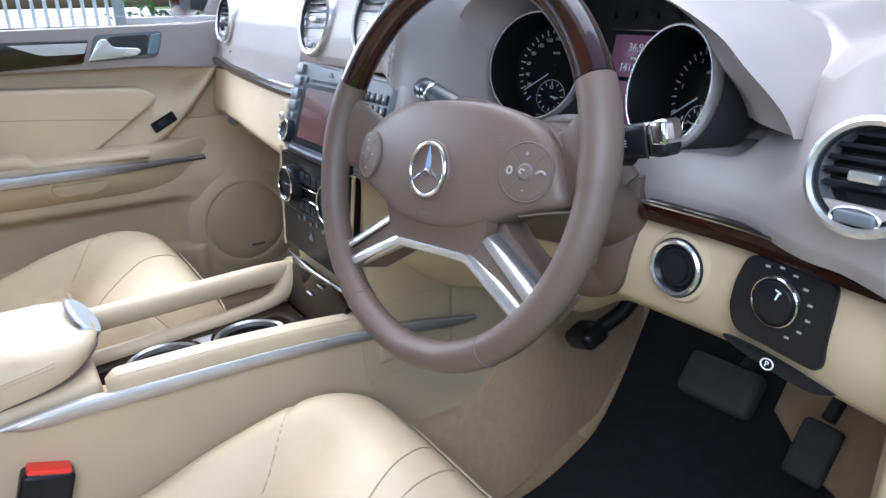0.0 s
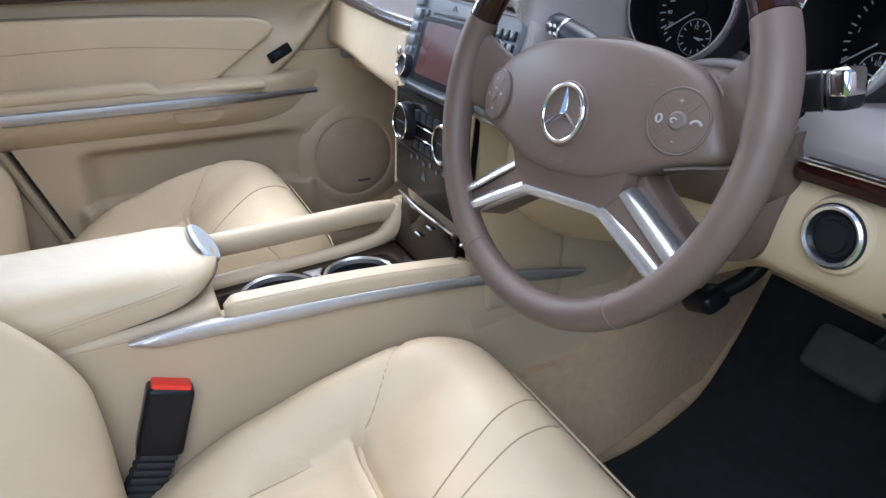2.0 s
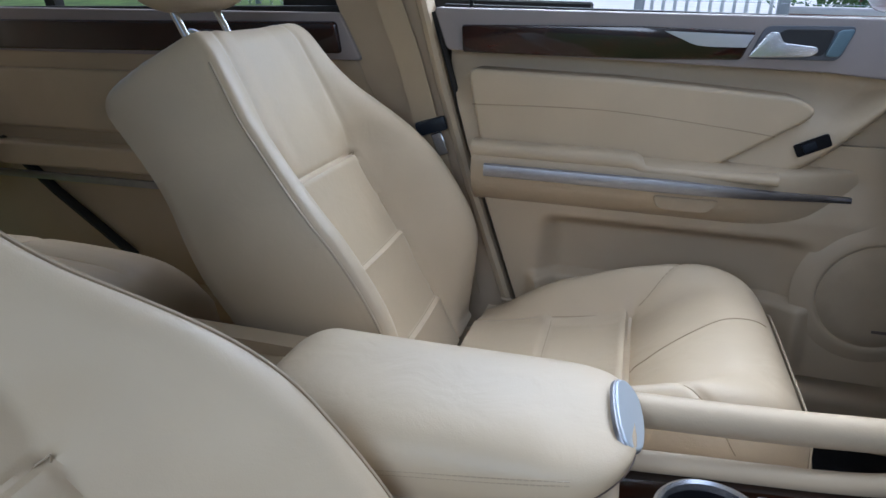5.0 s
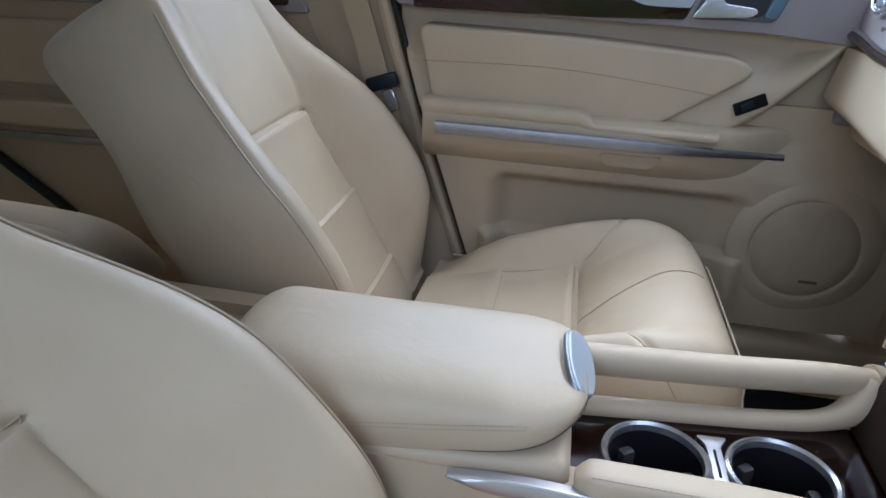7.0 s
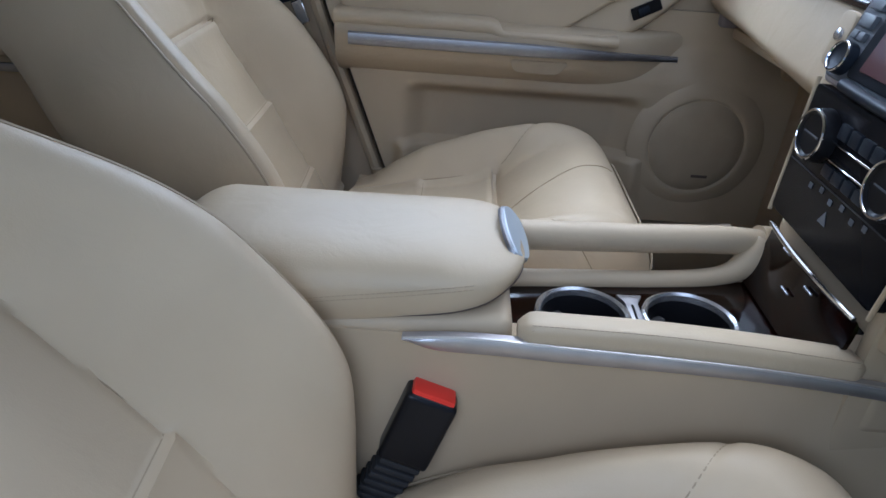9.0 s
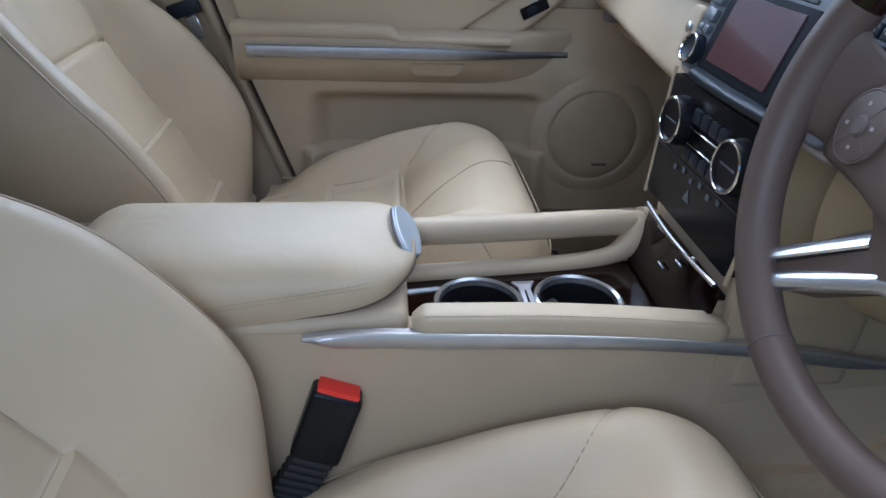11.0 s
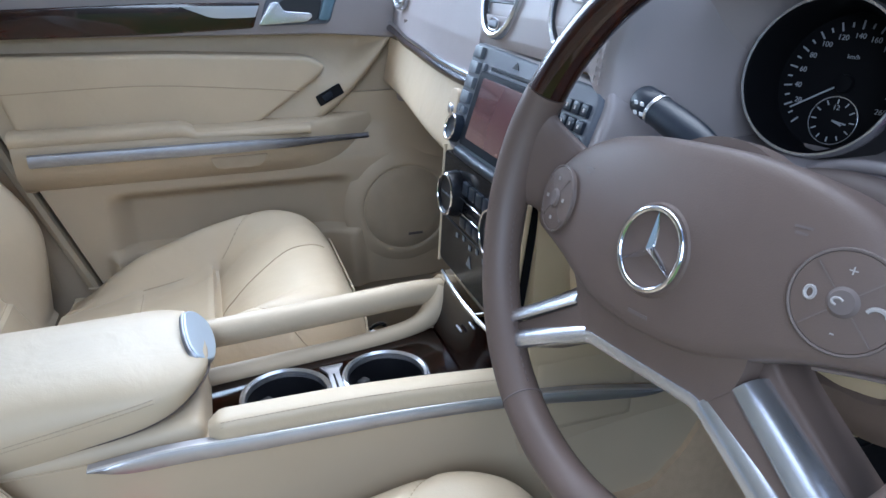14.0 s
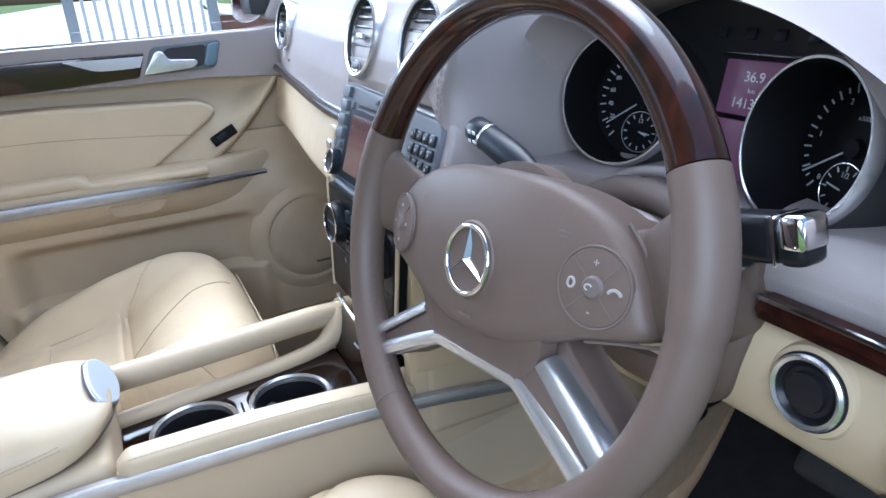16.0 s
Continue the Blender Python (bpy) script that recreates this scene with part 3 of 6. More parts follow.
    # window switch
    sw = side_frame(-0.7165) @ pose(0.004, 0.563, 0, 0, 0, 27) @ Matrix.Scale(0.88, 4)
    part("window_switch", prism(rounded_poly([(-0.032, -0.013), (0.032, -0.013), (0.032, 0.013), (-0.032, 0.013)], 0.004), 0.004, 0.001, 1, sw), BLACK, d)
    part("switch_rocker", rbox(0.026, 0.016, 0.006, 0.003, 2, sw @ pose(-0.006, 0, 0.005, 0, 12)), DARK_BLUE, d)
    part("mirror_sail", prism(rounded_poly([(0.130, 0.785), (0.34, 0.785), (0.34, 1.08), (0.30, 1.08)], 0.02), 0.050, 0.012, 3, m), TAUPE, d)
    # window frame and glass
    part("window_seal", rbox(0.02, 0.98, 0.008, 0.003, 2, pose(-0.752, -0.17, 0.766)), DOOR_RUBBER, d)
    g = part("window_pane", rbox(0.004, 1.0, 0.40, 0, 1, pose(-0.764, -0.18, 0.985, 0, 8)), GLASS, d, smooth=False)
    g.visible_shadow = False


def glass():
    m = bpy.data.materials.new("window_glass")
    m.use_nodes = True
    b = m.node_tree.nodes["Principled BSDF"]
    b.inputs["Transmission Weight"].default_value = 1.0
    b.inputs["Roughness"].default_value = 0.0
    b.inputs["IOR"].default_value = 1.05
    b.inputs["Base Color"].default_value = (0.97, 0.99, 0.98, 1)
    return m


GLASS = glass()
door()


def rear_door():
    d = thing("door_2", "closed rear passenger door with cream trim and burl wood", "car door", kind="structure")
    m = side_frame(-0.80)
    part("door_body", prism(rounded_poly([(-2.10, 0.72), (-2.10, 0.10), (-0.66, 0.10), (-0.76, 0.50), (-0.86, 0.74)], 0.03), 0.062, 0.012, 3, m), CREAM_PLASTIC, d)
    part("upper_trim", prism(rounded_poly([(-2.10, 0.725), (-2.10, 0.63), (-0.82, 0.66), (-0.865, 0.748)], 0.01), 0.076, 0.016, 3, m), TAUPE, d)
    part("veneer", prism(rounded_poly([(-2.05, 0.696), (-2.05, 0.632), (-0.86, 0.672), (-0.87, 0.732)], 0.01), 0.083, 0.006, 3, m), WOOD, d, "dark red burl wood veneer")
    part("insert", prism(rounded_poly([(-1.95, 0.595), (-1.95, 0.46), (-0.83, 0.48), (-0.86, 0.625)], 0.03), 0.076, 0.01, 4, m), CREAM, d)
    part("armrest", prism(rounded_poly([(-1.90, 0.43), (-1.90, 0.375), (-0.78, 0.40), (-0.80, 0.455)], 0.02), 0.110, 0.02, 4, m), CREAM, d)
    part("metal_strip", rbox(0.01, 1.05, 0.018, 0.004, 2, pose(-0.692, -1.35, 0.366, 1.2)), STRIP, d)
    part("opener_lever", tube(cr([V(-0.71, -1.20, 0.675), V(-0.695, -1.18, 0.700), V(-0.69, -1.15, 0.695), V(-0.69, -1.12, 0.690)], 6), 0.008, 10), CHROME, d)
    part("window_seal", rbox(0.02, 1.25, 0.014, 0.004, 2, pose(-0.752, -1.48, 0.734, 1.8)), DOOR_RUBBER, d)
    part("lower_seal", tube([V(-0.722, -1.76, 0.431), V(-0.720, -1.62, 0.315), V(-0.720, -1.42, 0.171)], 0.012, 8), DOOR_RUBBER, d, "dark rubber seal along the rear edge")
    part("window_divider", rbox(0.03, 0.03, 0.44, 0.006, 2, pose(-0.765, -1.60, 0.94, 0, 8)), DOOR_RUBBER, d)


rear_door()


def pillar():
    p = thing("pillar_1", "cream trimmed pillar between the passenger doors", "pillar", kind="structure")
    rings = []
    for z, yf, yb in ((0.08, -0.448, -0.66), (0.20, -0.492, -0.67), (0.45, -0.586, -0.74), (0.62, -0.642, -0.83), (0.79, -0.690, -0.90), (1.0, -0.765, -0.96), (1.2, -0.83, -1.0)):
        x = -0.735 + 0.10 * max(0, z - 0.8)
        rings.append([V(x - 0.05, yf, z), V(x - 0.006, yf - 0.004, z), V(x, yf - 0.016, z), V(x + 0.006, (yf + yb) / 2, z), V(x, yb + 0.016, z), V(x - 0.05, yb, z)])
    part("pillar_trim", loft(rings), CREAM_CLOTH, p)
    # dark plate added behind the trim as the shade in the door gap
    part("door_gap_shade", rbox(0.03, 0.62, 0.76, 0.004, 1, pose(-0.785, -0.70, 0.40)), DOOR_RUBBER, p)
    part("door_edge_trim", tube([V(-0.733, y, z) for y, z in ((-0.463, 0.09), (-0.507, 0.20), (-0.600, 0.45), (-0.656, 0.62), (-0.704, 0.79), (-0.778, 1.0))], 0.012, 8), CREAM_PLASTIC, p)
    b = thing("seat_belt", "beige seat belt hanging on the pillar with a grey tongue", "seat belt")
    pts = [V(-0.70, -0.84, 1.15), V(-0.712, -0.80, 0.95), V(-0.715, -0.765, 0.79), V(-0.712, -0.722, 0.68), V(-0.708, -0.68, 0.55)]
    rings = []
    for q in cr(pts, 6):
        rings.append([q + V(0.0012, -0.023, -0.008), q + V(0.0012, 0.023, 0.008), q + V(-0.0012, 0.023, 0.008), q + V(-0.0012, -0.023, -0.008)])
    part("webbing", loft(rings), WEBBING, b)
    part("webbing", loft([[q + V(0.001, -0.02, 0), q + V(0.001, 0.02, 0), q + V(-0.001, 0.02, 0), q + V(-0.001, -0.02, 0)] for q in cr([V(-0.708, -0.672, 0.54), V(-0.715, -0.63, 0.40), V(-0.715, -0.58, 0.20)], 6)]), WEBBING, b)
    part("tongue", rbox(0.016, 0.062, 0.028, 0.006, 2, pose(-0.700, -0.668, 0.548, 18)), DARK_BLUE, b)
    part("tongue_plate", rbox(0.004, 0.022, 0.045, 0.002, 1, pose(-0.698, -0.650, 0.515, 22)), SATIN, b)


pillar()


# ---- centre console ----
def plate(outline, holes, depth, m=None):
    """A plate in XY with holes cut through it."""
    bm = bmesh.new()
    loops = []
    for loop in [outline] + holes:
        vs = [bm.verts.new((p[0], p[1], 0)) for p in loop]
        loops.append([bm.edges.new((vs[i], vs[(i + 1) % len(vs)])) for i in range(len(vs))])
    bmesh.ops.triangle_fill(bm, use_beauty=True, use_dissolve=False, edges=[e for l in loops for e in l])
    r = bmesh.ops.extrude_face_region(bm, geom=list(bm.faces))
    bmesh.ops.translate(bm, vec=(0, 0, -depth), verts=[v for v in r["geom"] if isinstance(v, bmesh.types.BMVert)])
    return xf(bm, m) if m is not None else bm


CUPS = ((0.012, -0.186), (0.008, -0.067))
CUP_R = 0.0505


def circle(x, y, r, n=40):
    return [(x + r * math.cos(2 * math.pi * i / n), y + r * math.sin(2 * math.pi * i / n)) for i in range(n)]


def console():
    c = thing("centre_console", "cream centre console with wood tray and cup holders", "console")
    # right and left flank, lower body
    def flank(side):
        rows = []
        for y in lin(-0.95, 0.33, 60):
            top = (0.380 if side > 0 else 0.385 - 0.10 * sm(-0.36, -0.28, y)) - 0.03 * sm(-0.30, 0.2, y)
            x0 = 0.102 if side > 0 else -0.135
            rows.append([V(x0 + side * (0.0 + 0.010 * math.sin(t * 3.14) + 0.05 * max(0, 0.3 - t) + 0.02 * sm(0.0, 0.3, y) * (1 - t)), y, 0.0 + (top - 0.0) * t) for t in lin(0, 1, 16)]
                        + [V(x0 - side * 0.03, y, top), V(x0 - side * 0.03, y, 0.0)])
        return loft(rows)
    part("flank", flank(1), CREAM_PLASTIC, c)
    part("flank", flank(-1), CREAM_PLASTIC, c)
    part("core", rbox(0.20, 1.15, 0.26, 0.005, 1, pose(-0.015, -0.36, 0.13)), CREAM_PLASTIC, c)
    part("rear_shoulder", rbox(0.222, 0.478, 0.115, 0.014, 3, pose(-0.012, -0.506, 0.326, 4.6)), CREAM_PLASTIC, c)
    # wood tray with two holes
    tray = plate([(-0.060, -0.268), (0.090, -0.268), (0.096, 0.03), (-0.112, 0.03)], [circle(x, y, CUP_R - 0.002) for x, y in CUPS], 0.006, pose(0, 0, 0.352))
    part("wood_tray", tray, TRAY_WOOD, c, "glossy dark wood tray", smooth=False)
    for x, y in CUPS:
        cup = part("cup_holder", lathe([(CUP_R - 0.003, 0.352), (CUP_R - 0.006, 0.34), (CUP_R - 0.010, 0.28), (CUP_R - 0.012, 0.275), (0, 0.273)], 48, pose(x, y, 0)), BLACK, c)
        part("ring", lathe([(CUP_R - 0.005, 0.350), (CUP_R - 0.004, 0.357), (CUP_R - 0.001, 0.3595), (CUP_R + 0.002, 0.358), (CUP_R + 0.0035, 0.351)], 56, pose(x, y, 0)), SATIN, cup, "satin metal ring")
        for a in (100, 215, 330):
            part("grip", rbox(0.012, 0.016, 0.030, 0.004, 2, pose(x + (CUP_R - 0.012) * math.cos(radians(a)), y + (CUP_R - 0.012) * math.sin(radians(a)), 0.318, 0, 0, a)), RUBBER, cup)
    mid = (CUPS[0][1] + CUPS[1][1]) / 2
    part("ring_bridge", prism(rounded_poly([(-0.034, mid - 0.016), (-0.020, mid - 0.0075), (0.034, mid - 0.007), (0.034, mid + 0.007), (-0.020, mid + 0.0075), (-0.036, mid + 0.016)], 0.004), 0.0035, 0.001, 2, pose(0, 0, 0.352)), STRIP, c)
    part("bridge_slot", rbox(0.040, 0.0030, 0.003, 0.001, 1, pose(0.006, mid, 0.3550)), BLACK, c)
    part("tray_line", rbox(0.002, 0.03, 0.002, 0, 1, pose(-0.048, -0.250, 0.3535)), STRIP, c)
    # driver's side pad
    def pad_z(y):
        return table(y, [(-0.27, 0.395), (-0.14, 0.394), (-0.06, 0.390), (0.0, 0.385), (0.07, 0.378)])
    pad = []
    for y in lin(-0.268, 0.066, 60):
        e = min(1.0, (y + 0.268) / 0.016 + 0.18, (0.066 - y) / 0.016 + 0.18) ** 0.5
        pad.append([V(0.102 + 0.0165 * e * math.copysign(abs(math.cos(a)) ** 0.55, math.cos(a)), y, pad_z(y) + 0.0150 * e * math.copysign(abs(math.sin(a)) ** 0.6, math.sin(a))) for a in [2 * math.pi * i / 32 for i in range(32)]])
    part("side_pad", loft(pad), CREAM, c, "stitched cream leather pad")
    for k in (0.0, 0.0055):
        part("stitching", stitches([V(0.1142 + k * 0.42, y, pad_z(y) + 0.0135 - k * 0.8) for y in lin(-0.256, 0.058, 50)], 0.004, 0.0012, 0.0006), PIPE, c)
    # far rail and grab handle
    rail = cr([V(-0.048, -0.285, 0.356), V(-0.059, -0.20, 0.3555), V(-0.074, -0.08, 0.355), V(-0.087, -0.01, 0.358), V(-0.100, 0.026, 0.369), V(-0.116, 0.050, 0.388)], 8)
    part("far_rail", tube(rail, [0.012 + 0.010 * sm(0.60, 1.0, i / (len(rail) - 1)) for i in range(len(rail))], 16), CREAM_PLASTIC, c)
    part("far_side", rbox(0.03, 0.34, 0.09, 0.010, 2, pose(-0.074, -0.12, 0.308, 0, 0, 9)), CREAM_PLASTIC, c)
    grab = cr([V(-0.062, -0.288, 0.408), V(-0.068, -0.24, 0.407), V(-0.088, -0.12, 0.402), V(-0.112, -0.01, 0.396), V(-0.126, 0.048, 0.388)], 10)
    part("grab_handle", tube(grab, 0.0195, 20, flat=0.88), CREAM, c, "cream leather grab handle")
    part("handle_end", tube(cr([V(-0.126, 0.046, 0.388), V(-0.128, 0.062, 0.384), V(-0.128, 0.07, 0.36), V(-0.126, 0.07, 0.32)], 6), 0.0225, 18), CREAM_PLASTIC, c)
    part("cheek", rbox(0.036, 0.14, 0.17, 0.014, 3, pose(0.0935, 0.150, 0.385)), CREAM_PLASTIC, c)
    # side strip, pointed at both ends
    upper = [(-0.378, 0.3835), (-0.317, 0.3895), (-0.264, 0.3905), (-0.175, 0.3885), (-0.06, 0.3835), (0.074, 0.3725), (0.144, 0.3645), (0.25, 0.3450)]
    under = [(-0.378, 0.3820), (-0.360, 0.3745), (-0.340, 0.3705), (-0.28, 0.3715), (-0.17, 0.3705), (-0.055, 0.3670), (0.08, 0.3560), (0.185, 0.3420), (0.235, 0.3380), (0.25, 0.3430)]
    st = []
    for y in lin(-0.377, 0.249, 90):
        a, b = table(y, upper), table(y, under)
        x = 0.1130 + 0.006 * sm(-0.36, -0.20, y) + 0.006 * sm(0.0, 0.25, y)
        st.append([V(x - 0.008, y, b), V(x + 0.001, y, b + 0.0005), V(x + 0.0035, y, b + (a - b) * 0.35), V(x + 0.0040, y, b + (a - b) * 0.72), V(x + 0.0022, y, a - 0.001), V(x - 0.001, y, a), V(x - 0.008, y, a)])
    part("metal_strip", loft(st), LONG_STRIP, c, "long brushed aluminium strip")
    # the highlight on the strip's top edge is a bead of brighter metal
    part("strip_edge", tube([V(0.1150 + 0.006 * sm(-0.36, -0.20, y) + 0.006 * sm(0.0, 0.25, y), y, table(y, upper)) for y in lin(-0.376, 0.247, 60)], 0.0016, 6), EDGE, c, "highlight on the strip's upper edge, made as a brighter metal bead")
    return c


console()


def armrest():
    a = thing("armrest", "cream leather armrest lid with a satin release button", "armrest")
    plan = rounded_poly([(-0.093, -0.645, 0.055), (-0.091, -0.300, 0.045), (-0.052, -0.266, 0.020), (0.060, -0.262, 0.028), (0.097, -0.305, 0.040), (0.097, -0.645, 0.040)], 0.04, 9)

    def bottom(y):
        return table(y, [(-0.62, 0.350), (-0.46, 0.380), (-0.364, 0.396), (-0.30, 0.410), (-0.262, 0.428)])

    def crown(x, y):
        return 0.450 - 0.004 * ((x - 0.0) / 0.09) ** 2 - 0.030 * max(0.0, (-0.575 - y) / 0.07) ** 2

    rings = []
    # out of the plan's outline by k, and how high between bottom and crown
    for k, h in ((-0.010, 0.0), (-0.002, 0.02), (0.0, 0.10), (0.001, 0.35), (0.001, 0.52), (-0.001, 0.66), (-0.006, 0.79), (-0.013, 0.88), (-0.024, 0.945), (-0.040, 0.98), (-0.060, 0.995), (-0.080, 1.0)):
        ring = []
        for p in plan:
            o = V(max(-0.02, min(0.02, p.x)), max(-0.57, min(-0.33, p.y)), 0)
            g = (p - o).normalized() * k if k > -0.003 else (o - p) * (-k / 0.085)
            q = p + g
            ring.append(V(q.x, q.y, bottom(q.y) + (crown(q.x, q.y) - bottom(q.y)) * h))
        rings.append(ring)
    part("lid", loft(rings), CREAM, a)
    for k in (0.0, 0.0045):
        part("stitching", stitches([V(0.0979, y, bottom(y) + 0.026 + k) for y in lin(-0.62, -0.312, 40)], 0.0045, 0.001, 0.0005), PIPE, a)
    part("lid_gap", tube([V(p.x - 0.006 * (p.x > 0) + 0.006 * (p.x < 0), p.y, bottom(p.y) - 0.001) for p in plan], 0.0022, 6, True), TAUPE_DARK, a)
    # release button across the front edge: local x along the car's width, y down the front slope
    face = basis((0.0, -0.2735, 0.4405), (-1, 0, 0), (0, 0.68, -0.733), (0, 0.733, 0.68))
    outline = [(-0.053, 0.004, 0.010), (-0.046, -0.012, 0.008), (-0.018, -0.021, 0.02), (0.030, -0.024, 0.012), (0.050, -0.010, 0.012), (0.047, 0.012, 0.012), (0.010, 0.024, 0.02), (-0.035, 0.021, 0.012)]
    part("button_frame", prism(rounded_poly([(x * 0.955, y * 0.985, r) for x, y, r in outline], 0.01, 4), 0.0046, 0.0018, 3, face), STRIP, a, "grey rim of the button")
    part("release_button", prism(rounded_poly([(x * 0.92, y * 0.92, r) for x, y, r in outline], 0.01, 4), 0.0072, 0.002, 3, face), PALE, a, "pale satin release button")


armrest()


# ---- dashboard ----
def interp(x, table):
    for (a, va), (b, vb) in zip(table, table[1:]):
        if x <= b:
            return va + (vb - va) * sm(a, b, x) if x > a else va
    return table[-1][1]


FACE_Y = [(-0.72, 0.140), (-0.14, 0.098), (0.0, 0.095), (0.125, 0.096), (0.168, 0.092), (0.235, 0.192), (0.55, 0.210), (0.66, 0.165), (0.74, 0.135)]
LOWER_Y = [(0.13, 0.11), (0.24, 0.200), (0.55, 0.214), (0.74, 0.190)]
BASE_Z = [(-0.72, 0.690), (-0.14, 0.684), (-0.12, 0.735), (0.135, 0.735), (0.166, 0.712), (0.205, 0.650), (0.30, 0.630), (0.74, 0.630)]


TOP_Z = [(-0.74, 0.845), (0.44, 0.845), (0.52, 0.802), (0.580, 0.772), (0.610, 0.774), (0.68, 0.815), (0.74, 0.835)]


def cluster(x):
    """1 inside the bay of the instruments, 0 outside."""
    return sm(0.176, 0.190, x) * (1 - sm(0.528, 0.548, x))


def dash_point(x, v):
    y0, z0 = interp(x, FACE_Y), interp(x, BASE_Z)
    top = interp(x, TOP_Z)
    prof = ((0, 0), (0.004, 0.25), (0.014, 0.55), (0.034, 0.80), (0.075, 0.95), (0.16, 1.0), (0.40, 1.03), (0.70, 1.05))
    i = min(int(v * 7), 6)
    f = v * 7 - i
    py = prof[i][0] + (prof[i + 1][0] - prof[i][0]) * f
    pz = prof[i][1] + (prof[i + 1][1] - prof[i][1]) * f
    y, z = y0 + py, z0 + (top - z0) * pz
    y += 0.062 * sm(0.640, 0.715, z) * sm(0.45, 0.52, x) * (1 - sm(0.535, 0.640, x))
    k = cluster(x) * (1 - sm(0.325, 0.345, y))
    zc = min(z, 0.668 + 0.02 * max(0, y - 0.2))
    return V(x, y, z + (zc - z) * k)


def vent(parent, o, yaw, tilt, r=0.048):
    """A round air outlet whose face looks back along -y, turned by yaw and tilted up."""
    m = pose(*o) @ pose(0, 0, 0, 90 - tilt, 0, 0) if yaw == 0 else pose(*o, 0, 0, yaw) @ pose(0, 0, 0, 90 - tilt)
    v = part("air_vent", lathe([(r + 0.003, -0.02), (r + 0.005, 0.0), (r + 0.004, 0.004), (r + 0.001, 0.006), (r - 0.002, 0.005), (r - 0.006, -0.012)], 56, m), SATIN, parent, "round air vent with satin ring")
    part("barrel", lathe([(r - 0.003, 0.004), (r - 0.006, -0.03), (0, -0.031)], 48, m), BLACK_MATT, v)
    for k in range(6):
        h = r * (0.72 - 0.24 * k)
        w = math.sqrt(max(1e-4, (r - 0.006) ** 2 - h * h))
        if k < 5:
            part("slat", rbox(2 * w, 0.012, 0.0035, 0.0012, 2, m @ pose(0, h, -0.006, 70)), BLACK, v)
    part("vane_grip", rbox(0.020, 0.007, 0.010, 0.002, 2, m @ pose(0, r * 0.0, 0.001)), SATIN, v)
    seg = [V(math.cos(radians(a)) * (r - 0.005), math.sin(radians(a)) * (r - 0.005), 0) for a in lin(218, 322, 22)]
    part("lower_cover", prism(seg, 0.006, 0.002, 2, m @ pose(0, 0, -0.004)), TAUPE, v)
    part("thumb_wheel", rbox(0.026, 0.009, 0.006, 0.004, 3, m @ pose(0, -r * 0.76, 0.003)), BUTTON, v)
    part("wheel_rim", tube([m @ V(0.015 * math.cos(a), -r * 0.76 + 0.0065 * math.sin(a), 0.004) for a in [2 * math.pi * i / 24 for i in range(24)]], 0.0010, 5, True), SATIN, v)
    return v


